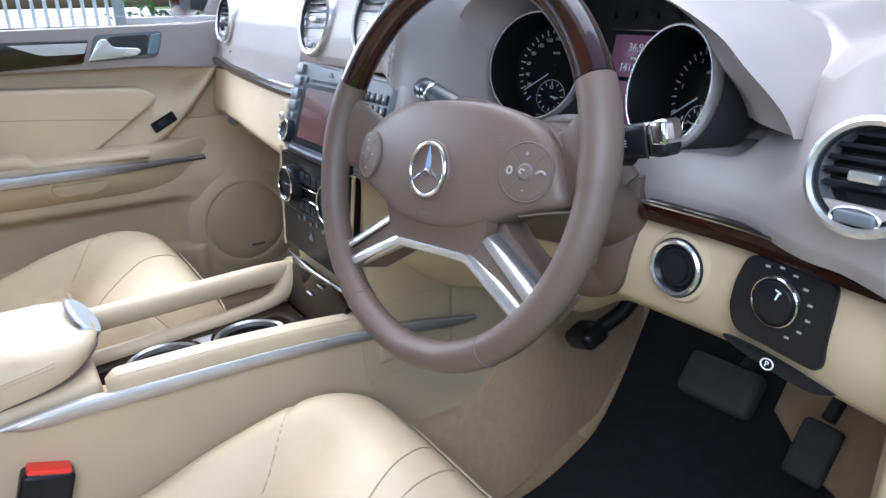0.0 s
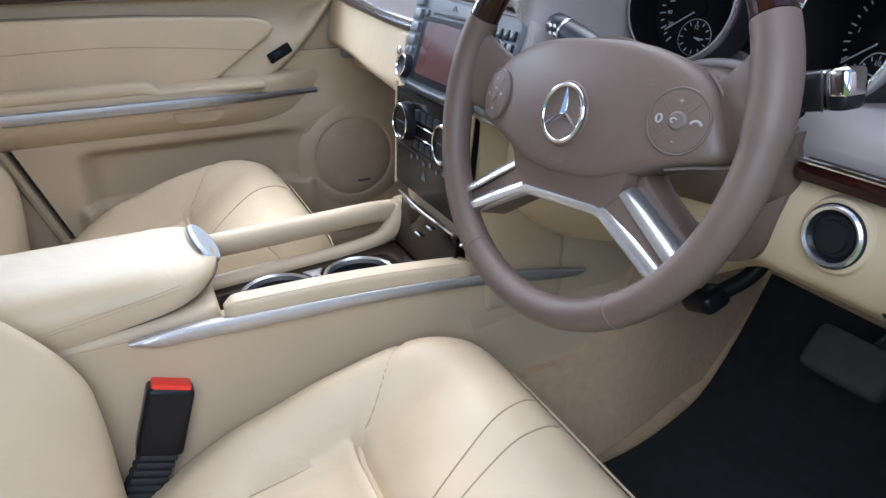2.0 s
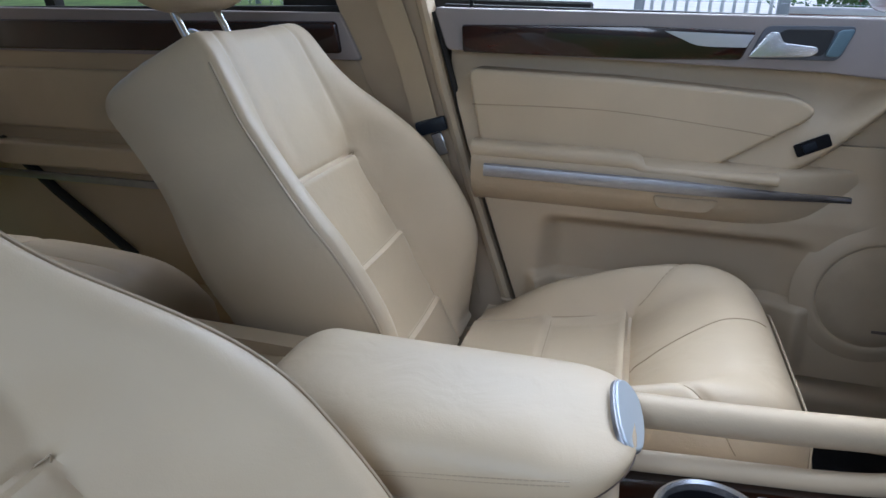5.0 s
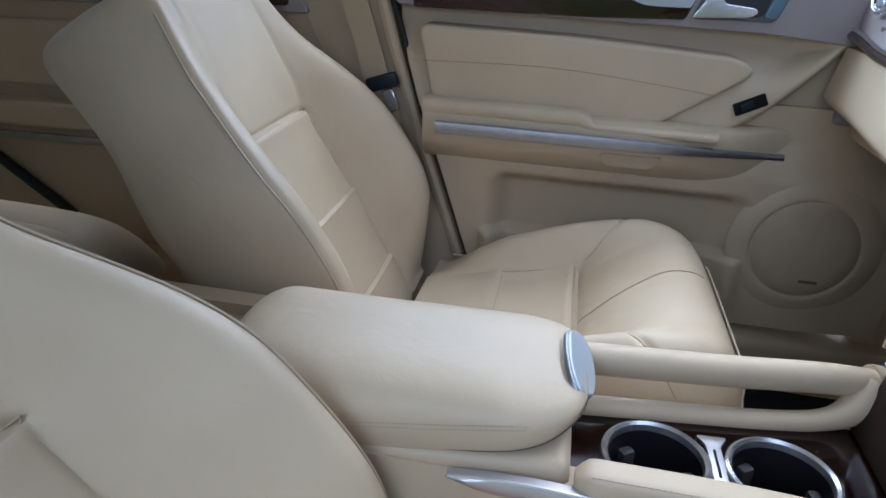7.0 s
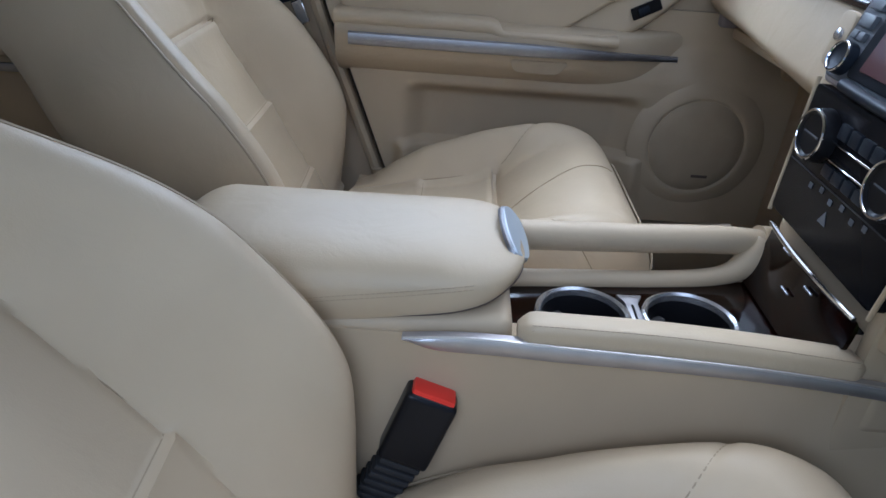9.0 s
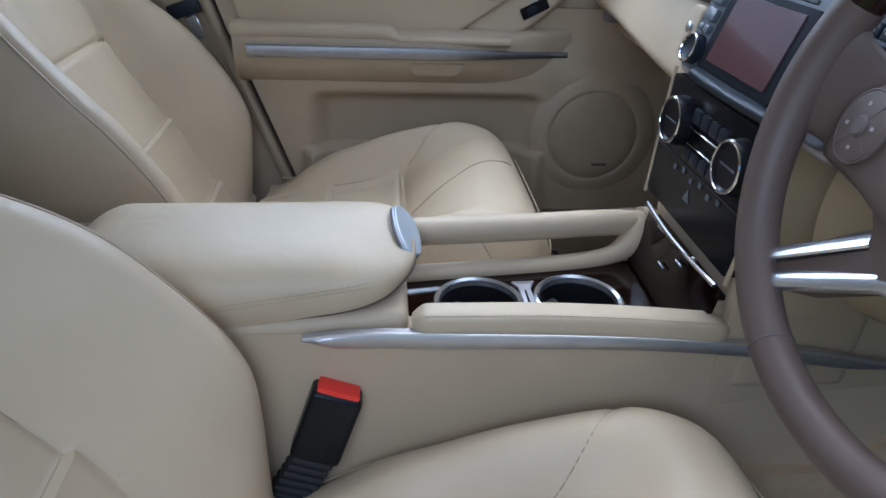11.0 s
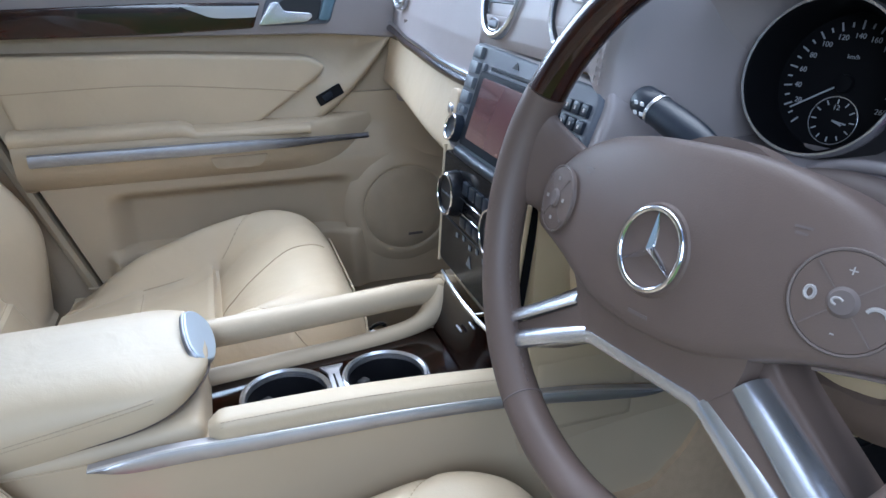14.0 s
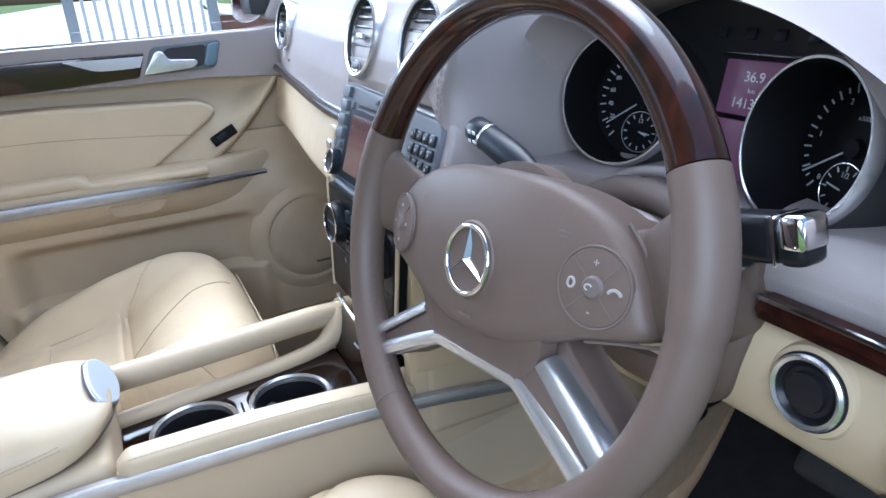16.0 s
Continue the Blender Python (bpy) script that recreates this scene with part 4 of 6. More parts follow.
def dashboard():
    d = thing("dashboard", "taupe and cream dashboard with round vents", "dashboard")
    part("upper_dash", sheet(dash_point, lin(-0.735, 0.74, 240), lin(0, 1, 85), 0.012, (0, 0.3, -0.9)), TAUPE, d, "grained taupe upper dash")
    # chrome and wood line, passenger side
    line = [V(x, interp(x, FACE_Y) - 0.004, interp(x, BASE_Z) - 0.003 + 0.014 * sm(-0.55, -0.73, x)) for x in lin(-0.725, -0.142, 40)]
    part("chrome_line", tube(line, 0.0045, 10), CHROME, d)
    part("wood_line", tube([p + V(0, -0.001, -0.010) for p in line], 0.0075, 10), WOOD, d)
    # glove box lid, cream
    def glove(u, v):
        x = -0.722 + 0.592 * u
        y0, z0 = interp(x, FACE_Y), 0.672
        a = v * 1.9
        y = y0 - 0.004 - 0.028 * math.sin(min(a, 1.57)) * (0.6 + 0.4 * u) + 0.20 * max(0, v - 0.62) ** 1.3
        z = z0 - (0.155 - 0.018 * u) * v ** 0.85 + 0.03 * (1 - u) * v
        return V(x, y, z)
    part("glove_box_lid", sheet(glove, lin(0, 1, 50), lin(0, 1, 24), 0.02, (0, 1, 0)), CREAM, d, "padded cream glove box lid")
    part("under_dash", rbox(0.60, 0.30, 0.02, 0.006, 2, pose(-0.43, 0.33, 0.53)), CREAM_PLASTIC, d)
    lock = pose(-0.142, 0.073, 0.636) @ pose(0, 0, 0, 80)
    part("glove_latch", prism(rounded_poly([(-0.015, -0.030), (0.015, -0.030), (0.015, 0.030), (-0.015, 0.030)], 0.012), 0.006, 0.003, 2, lock), CREAM_PLASTIC, d)
    part("glove_lock", lathe([(0, 0.004), (0.005, 0.004), (0.0065, 0.003), (0.007, 0.0)], 20, lock @ pose(0, 0.004, 0.006)), SATIN, d)
    vent(d, (-0.632, 0.143, 0.778), 0, 12, 0.044)
    vent(d, (-0.068, 0.104, 0.784), 0, 14, 0.047)
    vent(d, (0.104, 0.106, 0.784), 0, 14, 0.047)
    vent(d, (0.695, 0.128, 0.700), 0, 8, 0.034)
    part("airbag_mark", rbox(0.030, 0.003, 0.008, 0.001, 1, pose(-0.60, 0.139, 0.712, 10)), TAUPE_DARK, d)
    # stitched seam beside the centre
    for k in (0.0, 0.007):
        part("stitching", stitches([dash_point(0.158 + 0.010 * v + k, v) + V(0, -0.001, 0.001) for v in lin(0.02, 0.55, 60)], 0.0045, 0.003, 0.0009), STITCH, d)
    # instrument hood
    arch = cr([V(0.150, 0, 0.650), V(0.151, 0, 0.700), V(0.160, 0, 0.757), V(0.195, 0, 0.805), V(0.29, 0, 0.833), V(0.38, 0, 0.834), V(0.465, 0, 0.815), V(0.535, 0, 0.783), V(0.572, 0, 0.752), V(0.596, 0, 0.724), V(0.606, 0, 0.700)], 8)
    def hood(scale, y):
        c0 = V(0.385, 0, 0.73)
        return [V(c0.x + (p.x - c0.x) * scale, y + 0.024 * sm(0.762, 0.690, p.z), c0.z + (p.z - c0.z) * scale) for p in arch]
    part("instrument_hood", loft([hood(1.0, 0.50), hood(1.0, 0.34), hood(1.0, 0.215), hood(0.997, 0.190), hood(0.985, 0.183), hood(0.972, 0.186)], closed=False), TAUPE, d, "taupe hood over the instruments")
    def funnel(right, rest, y):
        return [V(0.385 + (p.x - 0.385) * (rest + (right - rest) * sm(0.44, 0.56, p.x)), y + 0.024 * sm(0.762, 0.690, p.z) * rest, 0.73 + (p.z - 0.73) * rest) for p in arch]
    part("hood_lining", loft([hood(0.972, 0.186), hood(0.955, 0.192), funnel(0.88, 0.93, 0.200), funnel(0.77, 0.90, 0.215), funnel(0.66, 0.87, 0.236), funnel(0.64, 0.86, 0.300)], closed=False), TAUPE, d, "taupe lining inside the hood")
    part("instrument_backplate", loft([hood(0.89, 0.302), hood(0.89, 0.322)]), BLACK_MATT, d)
    # the thick middle rib is shade between the ribs, put in as darker taupe
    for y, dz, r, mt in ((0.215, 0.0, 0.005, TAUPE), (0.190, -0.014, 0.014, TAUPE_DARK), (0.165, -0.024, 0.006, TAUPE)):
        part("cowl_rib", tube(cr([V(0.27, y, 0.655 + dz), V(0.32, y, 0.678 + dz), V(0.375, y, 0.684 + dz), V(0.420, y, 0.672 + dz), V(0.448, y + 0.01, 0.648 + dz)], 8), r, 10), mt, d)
    # driver's lower panel, cream, and wood strip
    def lower(u, v):
        x = 0.135 + 0.60 * u
        y0 = interp(x, LOWER_Y)
        y = y0 + 0.004 - 0.016 * math.sin(min(1, v * 1.3) * 3.0) + 0.30 * max(0, v - 0.72) ** 1.2
        return V(x, y, 0.612 - (0.145 + 0.045 * (1 - sm(0.30, 0.45, u))) * v)
    part("knee_panel", sheet(lower, lin(0, 1, 60), lin(0, 1, 24), 0.02, (0, 1, 0)), CREAM_PLASTIC, d, "cream lower panel under the wheel")
    wl = [[V(x, interp(x, LOWER_Y) - 0.014 + a, 0.613 + b) for a, b in ((0.01, -0.010), (-0.003, -0.009), (-0.007, 0), (-0.003, 0.007), (0.01, 0.009))] for x in lin(0.470, 0.735, 24)]
    part("wood_line", loft(wl), WOOD, d, "dark burl wood strip")
    part("chrome_line", tube([V(x, interp(x, LOWER_Y) - 0.018, 0.622) for x in lin(0.470, 0.735, 20)], 0.0025, 8), CHROME, d)
    part("side_cover", rbox(0.03, 0.35, 0.34, 0.012, 3, pose(0.745, 0.33, 0.60)), CREAM_PLASTIC, d)
    part("side_cover", rbox(0.03, 0.35, 0.25, 0.012, 3, pose(-0.748, 0.33, 0.66)), TAUPE, d)
    part("stack_flank", rbox(0.02, 0.36, 0.36, 0.008, 2, pose(0.099, 0.24, 0.42)), CREAM_PLASTIC, d)
    # ignition ring
    ig = pose(0.514, 0.2035, 0.564) @ pose(0, 0, 0, 84) @ Matrix.Scale(0.91, 4)
    part("ignition_dish", lathe([(0.040, -0.006), (0.036, 0.003), (0.031, 0.005)], 48, ig), CREAM_PLASTIC, d)
    part("ignition_ring", lathe([(0.0305, 0.0), (0.0305, 0.009), (0.0285, 0.011), (0.0255, 0.0095), (0.0253, 0.006)], 48, ig), SATIN, d, "satin ignition ring")
    part("ignition_collar", lathe([(0.0318, 0.002), (0.0318, 0.0065), (0.0303, 0.007)], 48, ig), BLACK, d)
    part("ignition_collar", lathe([(0.0257, 0.0085), (0.0225, 0.0045), (0.0195, 0.002)], 48, ig), BLACK, d)
    # taupe surround where the steering column leaves the panel
    ring = cr([V(x, 0, z) for x, z in ((0.452, 0.636), (0.451, 0.60), (0.449, 0.57), (0.438, 0.528), (0.410, 0.506), (0.36, 0.498), (0.315, 0.506), (0.294, 0.535), (0.288, 0.60), (0.288, 0.636))], 8)
    band = [V(p.x, lower((p.x - 0.135) / 0.60, max(0.0, 0.612 - p.z) / (0.145 + 0.045 * (1 - sm(0.30, 0.45, (p.x - 0.135) / 0.60)))).y - 0.001, p.z) for p in ring]
    band = [V(p.x, min(p.y, 0.204), p.z) for p in band]
    mid = V(0.371, 0, 0.575)
    rows = []
    for p in band:
        out = V(p.x - mid.x, 0, p.z - mid.z).normalized()
        rows.append([p + out * o + V(0, d, 0) for o, d in ((0.012, 0.010), (0.011, -0.003), (0.004, -0.008), (-0.010, -0.011), (-0.022, -0.010), (-0.028, -0.003), (-0.029, 0.030))])
    part("column_surround", loft(rows, closed=False), TAUPE_LEATHER, d, "taupe trim round the steering column")
    part("ignition_button", lathe([(0.024, 0.001), (0.020, 0.006), (0.0165, 0.006), (0.0155, 0.010), (0.0, 0.011)], 40, ig), BLACK, d)
    # light switch panel
    lp = pose(0.621, 0.193, 0.5715, 0, 0, -6) @ pose(0, 0, 0, 88) @ Matrix.Scale(0.96, 4)
    part("light_panel", prism(rounded_poly([(-0.034, 0.033), (-0.044, 0.004), (-0.046, -0.024), (-0.036, -0.042), (0.048, -0.046), (0.048, 0.033)], 0.010), 0.006, 0.002, 2, lp), BLACK, d)
    part("light_dial", lathe([(0.024, 0.004), (0.0215, 0.008), (0.019, 0.0095), (0.0185, 0.0125), (0.017, 0.0135), (0, 0.0135)], 40, lp), BLACK, d)
    part("dial_mark", rbox(0.0014, 0.007, 0.0008, 0, 1, lp @ pose(0.005, 0.008, 0.0138, 0, 0, -20)), WHITE_MARK, d)
    part("dial_ring", tube([lp @ V(0.0215 * math.cos(a), 0.0215 * math.sin(a), 0.0095) for a in [math.pi * i / 20 for i in range(40)]], 0.0009, 6, True), CHROME, d)
    part("dial_lamp", rbox(0.0028, 0.0052, 0.0010, 0.0004, 1, lp @ pose(-0.0185, -0.006, 0.0102, 0, 0, 20)), WHITE_MARK, d)
    part("dial_mark", rbox(0.0060, 0.0012, 0.0008, 0, 1, lp @ pose(0.0055, 0.0125, 0.0138, 0, 0, -20)), WHITE_MARK, d)
    for a in lin(-60, 115, 8):
        part("dial_mark", rbox(0.0042, 0.0019, 0.0010, 0, 1, lp @ pose(0.031 * math.cos(radians(a)), 0.031 * math.sin(radians(a)), 0.0063)), KEY_MARK, d)
    part("brake_release", prism(cr([V(-0.050, 0.005, 0), V(0, 0.006, 0), V(0.048, 0.003, 0), V(0.052, 0.0, 0), V(0.03, -0.006, 0), V(-0.03, -0.002, 0)], 5, True), 0.008, 0.003, 2, pose(0.622, 0.200, 0.510, 0, 3, -4) @ pose(0, 0, 0, 75)), BLACK, d)
    text(d, "P", 0.0075, pose(0.620, 0.1893, 0.5125, 75), WHITE_MARK, "release_letter")
    part("release_mark", tube([pose(0.620, 0.1900, 0.5125, 75) @ V(0.0054 * math.cos(a), 0.0046 * math.sin(a), 0) for a in [math.pi * i / 12 for i in range(24)]], 0.0007, 5, True), WHITE_MARK, d)
    return d


DASH = dashboard()


# ---- instruments ----
def gauge(name, label, o, R, yaw, numbers, unit, small_nums, needle, small_needle):
    g = thing(name, label, "gauge", pose(o[0], o[1] + 0.0225, o[2] - 0.0048, 0, 0, yaw) @ pose(0, 0, 0, 78), "instruments")
    part("tube", lathe([(R + 0.003, 0.037), (R + 0.0045, 0.039), (R + 0.0045, 0.049), (R + 0.003, 0.052), (R + 0.001, 0.0515)], 64), SATIN, g, "satin ring")
    part("barrel", lathe([(R + 0.004, -0.01), (R + 0.0045, 0.039)], 64), BLACK_MATT, g)
    part("inner_wall", lathe([(R + 0.001, 0.0515), (R - 0.001, 0.049), (R - 0.003, 0.0)], 64), GAUGE, g)
    part("dial", lathe([(R - 0.002, 0.0), (0, 0.0005)], 64), GAUGE, g)
    for i, a in enumerate(lin(228, -48, 29)):
        L = 0.007 if i % 2 == 0 else 0.004
        r = R - 0.012
        part("tick", rbox(L, 0.0013, 0.0006, 0, 1, pose(r * math.cos(radians(a)), r * math.sin(radians(a)), 0.001, 0, 0, a)), GAUGE_MARK, g, smooth=False)
    for a, n in zip(lin(228, -48, len(numbers)), numbers):
        if n:
            text(g, n, 0.0062, pose((R - 0.021) * math.cos(radians(a)), (R - 0.021) * math.sin(radians(a)), 0.001), GAUGE_MARK, "number")
    text(g, unit, 0.005, pose(0, 0.022, 0.001), GAUGE_MARK, "unit")
    part("needle", rbox(0.046, 0.0012, 0.001, 0, 1, pose(0.023 * math.cos(radians(needle)), 0.023 * math.sin(radians(needle)), 0.004, 0, 0, needle)), GAUGE_MARK, g, smooth=False)
    part("needle_hub", lathe([(0.008, 0.001), (0.007, 0.005), (0, 0.006)], 24), GAUGE, g)
    sc = (0.0, -0.031, 0.0)
    sub = part("small_dial", lathe([(0.0, 0.0012), (0.019, 0.0012), (0.0195, 0.001)], 40, pose(*sc)), GAUGE, g)
    part("small_ring", tube([V(0.020 * math.cos(a), sc[1] + 0.020 * math.sin(a), 0.0015) for a in [2 * math.pi * i / 40 for i in range(40)]], 0.0007, 6, True), SATIN, sub)
    for a in range(0, 360, 30):
        part("tick", rbox(0.004, 0.001, 0.0005, 0, 1, pose(0.016 * math.cos(radians(a)), sc[1] + 0.016 * math.sin(radians(a)), 0.0016, 0, 0, a)), GAUGE_MARK, sub, smooth=False)
    for n, x, y in small_nums:
        text(sub, n, 0.006, pose(x, sc[1] + y, 0.0018), GAUGE_MARK, "number")
    for a, L in small_needle:
        part("small_needle", rbox(L, 0.0012, 0.0008, 0, 1, pose(L / 2 * math.cos(radians(a)), sc[1] + L / 2 * math.sin(radians(a)), 0.0024, 0, 0, a)), GAUGE_MARK, sub, smooth=False)
    return g


gauge("speedometer", "round black speedometer with white numbers and clock", (0.245, 0.260, 0.727), 0.060, 16, ("", "20", "40", "60", "80", "100", "120", "140", "160", "180", "200", "220", "240", "260", ""), "km/h", (("12", 0, 0.011),), 214, ((-8, 0.012), (-20, 0.009)))
gauge("rev_counter", "round black rev counter with fuel dial", (0.464, 0.262, 0.719), 0.057, -13, ("0", "", "1", "", "2", "", "3", "", "4", "", "5"), "x1000", (("1/2", 0, 0.011),), 214, ((170, 0.014),))


def cluster_display():
    c = thing("instrument_display", "purple tinted display with mileage between the gauges", "display", pose(0.362, 0.288, 0.728) @ pose(0, 0, 0, 78))
    part("upper_screen", rbox(0.062, 0.046, 0.004, 0.002, 2, pose(0, 0.018, 0)), SCREEN_LCD, c)
    part("lower_screen", rbox(0.062, 0.050, 0.004, 0.002, 2, pose(0, -0.034, 0)), SCREEN_LCD, c)
    part("hood_line", rbox(0.08, 0.002, 0.004, 0.001, 1, pose(0, 0.046, 0)), SATIN, c)
    text(c, "36.9", 0.012, pose(0.002, 0.027, 0.0026), name="trip_reading")
    text(c, "km", 0.006, pose(0.002, 0.016, 0.0026), name="unit")
    text(c, "141313", 0.012, pose(0.002, 0.005, 0.0026), name="mileage")
    text(c, "0", 0.011, pose(-0.022, -0.036, 0.0026), name="speed_reading")
    text(c, "km/h", 0.005, pose(-0.010, -0.037, 0.0026), name="unit")
    for s, y in (("R", -0.020), ("N", -0.034), ("D", -0.048)):
        text(c, s, 0.008, pose(0.020, y, 0.0026), name="gear_letter")
    for k in range(4):
        part("warning_lamp", rbox(0.011, 0.009, 0.003, 0.002, 2, pose(-0.045 + 0.03 * k, 0.062, 0)), DARK_BLUE, c)


cluster_display()


# ---- steering wheel ----
TILT, YAW, TURN = 16.2, 5.9, 5.0
HUB = V(0.380, 0.019, 0.666)
WHEEL = pose(*HUB, 0, 0, YAW) @ basis((0, 0, 0), (1, 0, 0), (0, math.sin(radians(TILT)), math.cos(radians(TILT))), (0, -math.cos(radians(TILT)), math.sin(radians(TILT)))) @ pose(0, 0, 0, 0, 0, TURN)


def wheel():
    w = thing("steering_wheel", "taupe leather and burl wood steering wheel with a chrome star badge", "steering wheel", WHEEL)
    R = 0.1755

    def arc(a0, a1, n, fat=1.0):
        rings = []
        for a in lin(a0, a1, n):
            g = math.degrees(a) % 360
            swell = 1 + 0.10 * dip((g - 168) / 20, 1) + 0.10 * dip((g - 12) / 20, 1)
            r = 0.0144 * fat * swell
            c, s = math.cos(a), math.sin(a)
            rings.append([V((R + r * math.cos(t)) * c, (R + r * math.cos(t)) * s, r * 1.06 * math.sin(t)) for t in [2 * math.pi * i / 24 for i in range(24)]])
        return loft(rings)

    part("wood_rim", arc(radians(25.5), radians(154.5), 80, 0.985), WOOD, w, "polished burl wood upper rim")
    part("leather_rim", arc(radians(154.8), radians(385.2), 120), TAUPE_LEATHER, w, "taupe leather lower rim")
    for a in (238, 302):
        ca, sa = math.cos(radians(a)), math.sin(radians(a))
        part("rim_seam", tube([V((R + 0.0144 * math.cos(t)) * ca, (R + 0.0144 * math.cos(t)) * sa, 0.0153 * math.sin(t)) for t in [2 * math.pi * i / 24 for i in range(24)]], 0.0007, 5, True), LABEL_TAUPE, w)
    # stitching round the inside of the leather rim
    part("rim_stitching", stitches([V((R - 0.0143) * math.cos(a), (R - 0.0143) * math.sin(a), 0.001) for a in lin(radians(160), radians(236), 60)], 0.003, 0.003, 0.0007), LABEL_TAUPE, w)

    # airbag cover: a dome with two wings that carry the switches
    half = [(0.0, 0.0600, 0.03), (0.050, 0.0585, 0.03), (0.090, 0.0490, 0.03), (0.120, 0.0320, 0.02), (0.1335, 0.010, 0.02), (0.1450, -0.0170, 0.006), (0.1400, -0.0225, 0.006), (0.098, -0.0325, 0.02), (0.074, -0.0430, 0.03), (0.046, -0.0545, 0.03), (0.0, -0.0590, 0.03)]
    outline = rounded_poly([(x, y, r) for x, y, r in half] + [(-x, y, r) for x, y, r in half[-2:0:-1]], 0.02, 5)

    def crown(x, y):
        return 0.0125 - 0.0185 * min(1.0, abs(x) / 0.145) ** 2.2 - 0.010 * max(0.0, y / 0.06) ** 2 - 0.006 * max(0.0, -y / 0.06) ** 2

    rings = []
    for k, drop in ((0.955, 0.050), (0.985, 0.030), (1.0, 0.014), (0.996, 0.0085), (0.985, 0.0045), (0.965, 0.0020), (0.93, 0.0005), (0.85, 0.0), (0.7, 0.0), (0.5, 0.0), (0.3, 0.0), (0.1, 0.0)):
        rings.append([V(p.x * k, p.y * k, crown(p.x * k, p.y * k) - drop) for p in outline])
    part("airbag_cover", loft(rings), TAUPE_LEATHER, w, "taupe airbag cover")
    # seam between cover and spokes
    for k in (-1, 1):
        line = cr([V(k * x, y, 0) for x, y in ((0.112, 0.040), (0.128, 0.024), (0.1375, 0.004), (0.1465, -0.018), (0.144, -0.0235), (0.120, -0.0285), (0.098, -0.034))], 6)
        part("cover_gap", tube([V(p.x, p.y, crown(p.x, p.y) - 0.011) for p in line], 0.0013, 6), TAUPE_DARK, w)

    # lower face of the hub down to the thin bar, and the lower spokes as its arms
    for nm, pts, z in (("hub_skirt", [(0.060, -0.045), (0.066, -0.0625), (0.134, -0.105), (0.128, -0.1215), (0.050, -0.0785)], -0.034), ("skirt_back", [(0.060, -0.030), (0.080, -0.050), (0.142, -0.093), (0.126, -0.121), (0.050, -0.077)], -0.050)):
        part(nm, prism(rounded_poly(pts + [(-x, y) for x, y in pts[::-1]], 0.004, 3), 0.031, 0.003, 3, pose(0, 0, z)), TAUPE_LEATHER, w)

    def apron(u, v):
        a = abs(u)
        top = V(0.074 * a, -0.0520 + 0.0160 * a ** 1.8, 0)
        low = V(0.066 * a if a > 0.75 else 0.0495 * a / 0.75, -0.0785 + 0.016 * max(0.0, (a - 0.75) / 0.25), 0)
        p = top.lerp(low, v)
        z = crown(top.x, top.y) - 0.0008
        return V(math.copysign(p.x, u), p.y, z + (-0.0025 - z) * v - 0.002 * math.sin(v * 3.14))
    part("lower_cover", sheet(apron, lin(-1, 1, 49), lin(0, 1, 12), 0.014), TAUPE_LEATHER, w)
    part("hub_back", lathe([(0.0, -0.055), (0.060, -0.052), (0.072, -0.040), (0.072, -0.022), (0.0, -0.018)], 40, pose(0, -0.006, 0)), TAUPE_LEATHER, w)

    def strip(path, section, nm, mat_=SATIN, label=""):
        """A section of (out, up) pairs swept along a flat path; out lies on its outer side."""
        p = [V(*q) for q in path]
        rings = []
        for i, q in enumerate(p):
            a = (q - p[i - 1]).normalized() if i else (p[1] - q).normalized()
            b = (p[i + 1] - q).normalized() if i + 1 < len(p) else a
            t = (a + b).normalized()
            n = V(t.y, -t.x, 0).normalized() / max(0.5, a.dot(t))
            rings.append([q + n * o + V(0, 0, u) for o, u in section])
        return part(nm, loft(rings), mat_, w, label)

    # thin satin bar under the hub, from spoke to spoke
    bar = [(-0.126, -0.1175, 0.002), (-0.0500, -0.0795, -0.003), (-0.044, -0.0780, -0.003), (0.044, -0.0780, -0.003), (0.0500, -0.0795, -0.003), (0.126, -0.1175, 0.002)]
    strip(bar[1:5], [(-0.0040, -0.012), (-0.0040, 0.000), (-0.0030, 0.0016), (0.0010, 0.0022), (0.0042, 0.0010), (0.0055, -0.002), (0.0055, -0.012)], "inlay_bridge", SATIN, "thin satin bar under the hub")
    for k in (-1, 1):
        path = [(k * (0.049 + 0.079 * t), -0.0790 - 0.0400 * t, -0.003 + 0.005 * t) for t in lin(0, 1, 8)]
        strip(path, [(k * o, u) for o, u in ((0.0040, -0.012), (0.0040, 0.0000), (0.0030, 0.0016), (-0.0010, 0.0021), (-0.0055, 0.0006), (-0.0095, -0.0030), (-0.0110, -0.0070), (-0.0112, -0.014))], "spoke_edge", SATIN, "satin lower edge of the spoke")
    for k in (-1, 1):
        path = [(k * (0.0655 + 0.0665 * t), -0.0630 - 0.0415 * t, -0.003 + 0.005 * t) for t in lin(0, 1, 8)]
        sec = [(-0.001 * k, -0.006), (-0.001 * k, 0.0008), (-0.0025 * k, 0.0018), (-0.0055 * k, 0.0008), (-0.0085 * k, -0.0012), (-0.0112 * k, -0.0045), (-0.0130 * k, -0.0100), (-0.0132 * k, -0.0200)]
        strip(path, sec, "spoke_inlay", SATIN, "domed satin plate on the lower spoke")

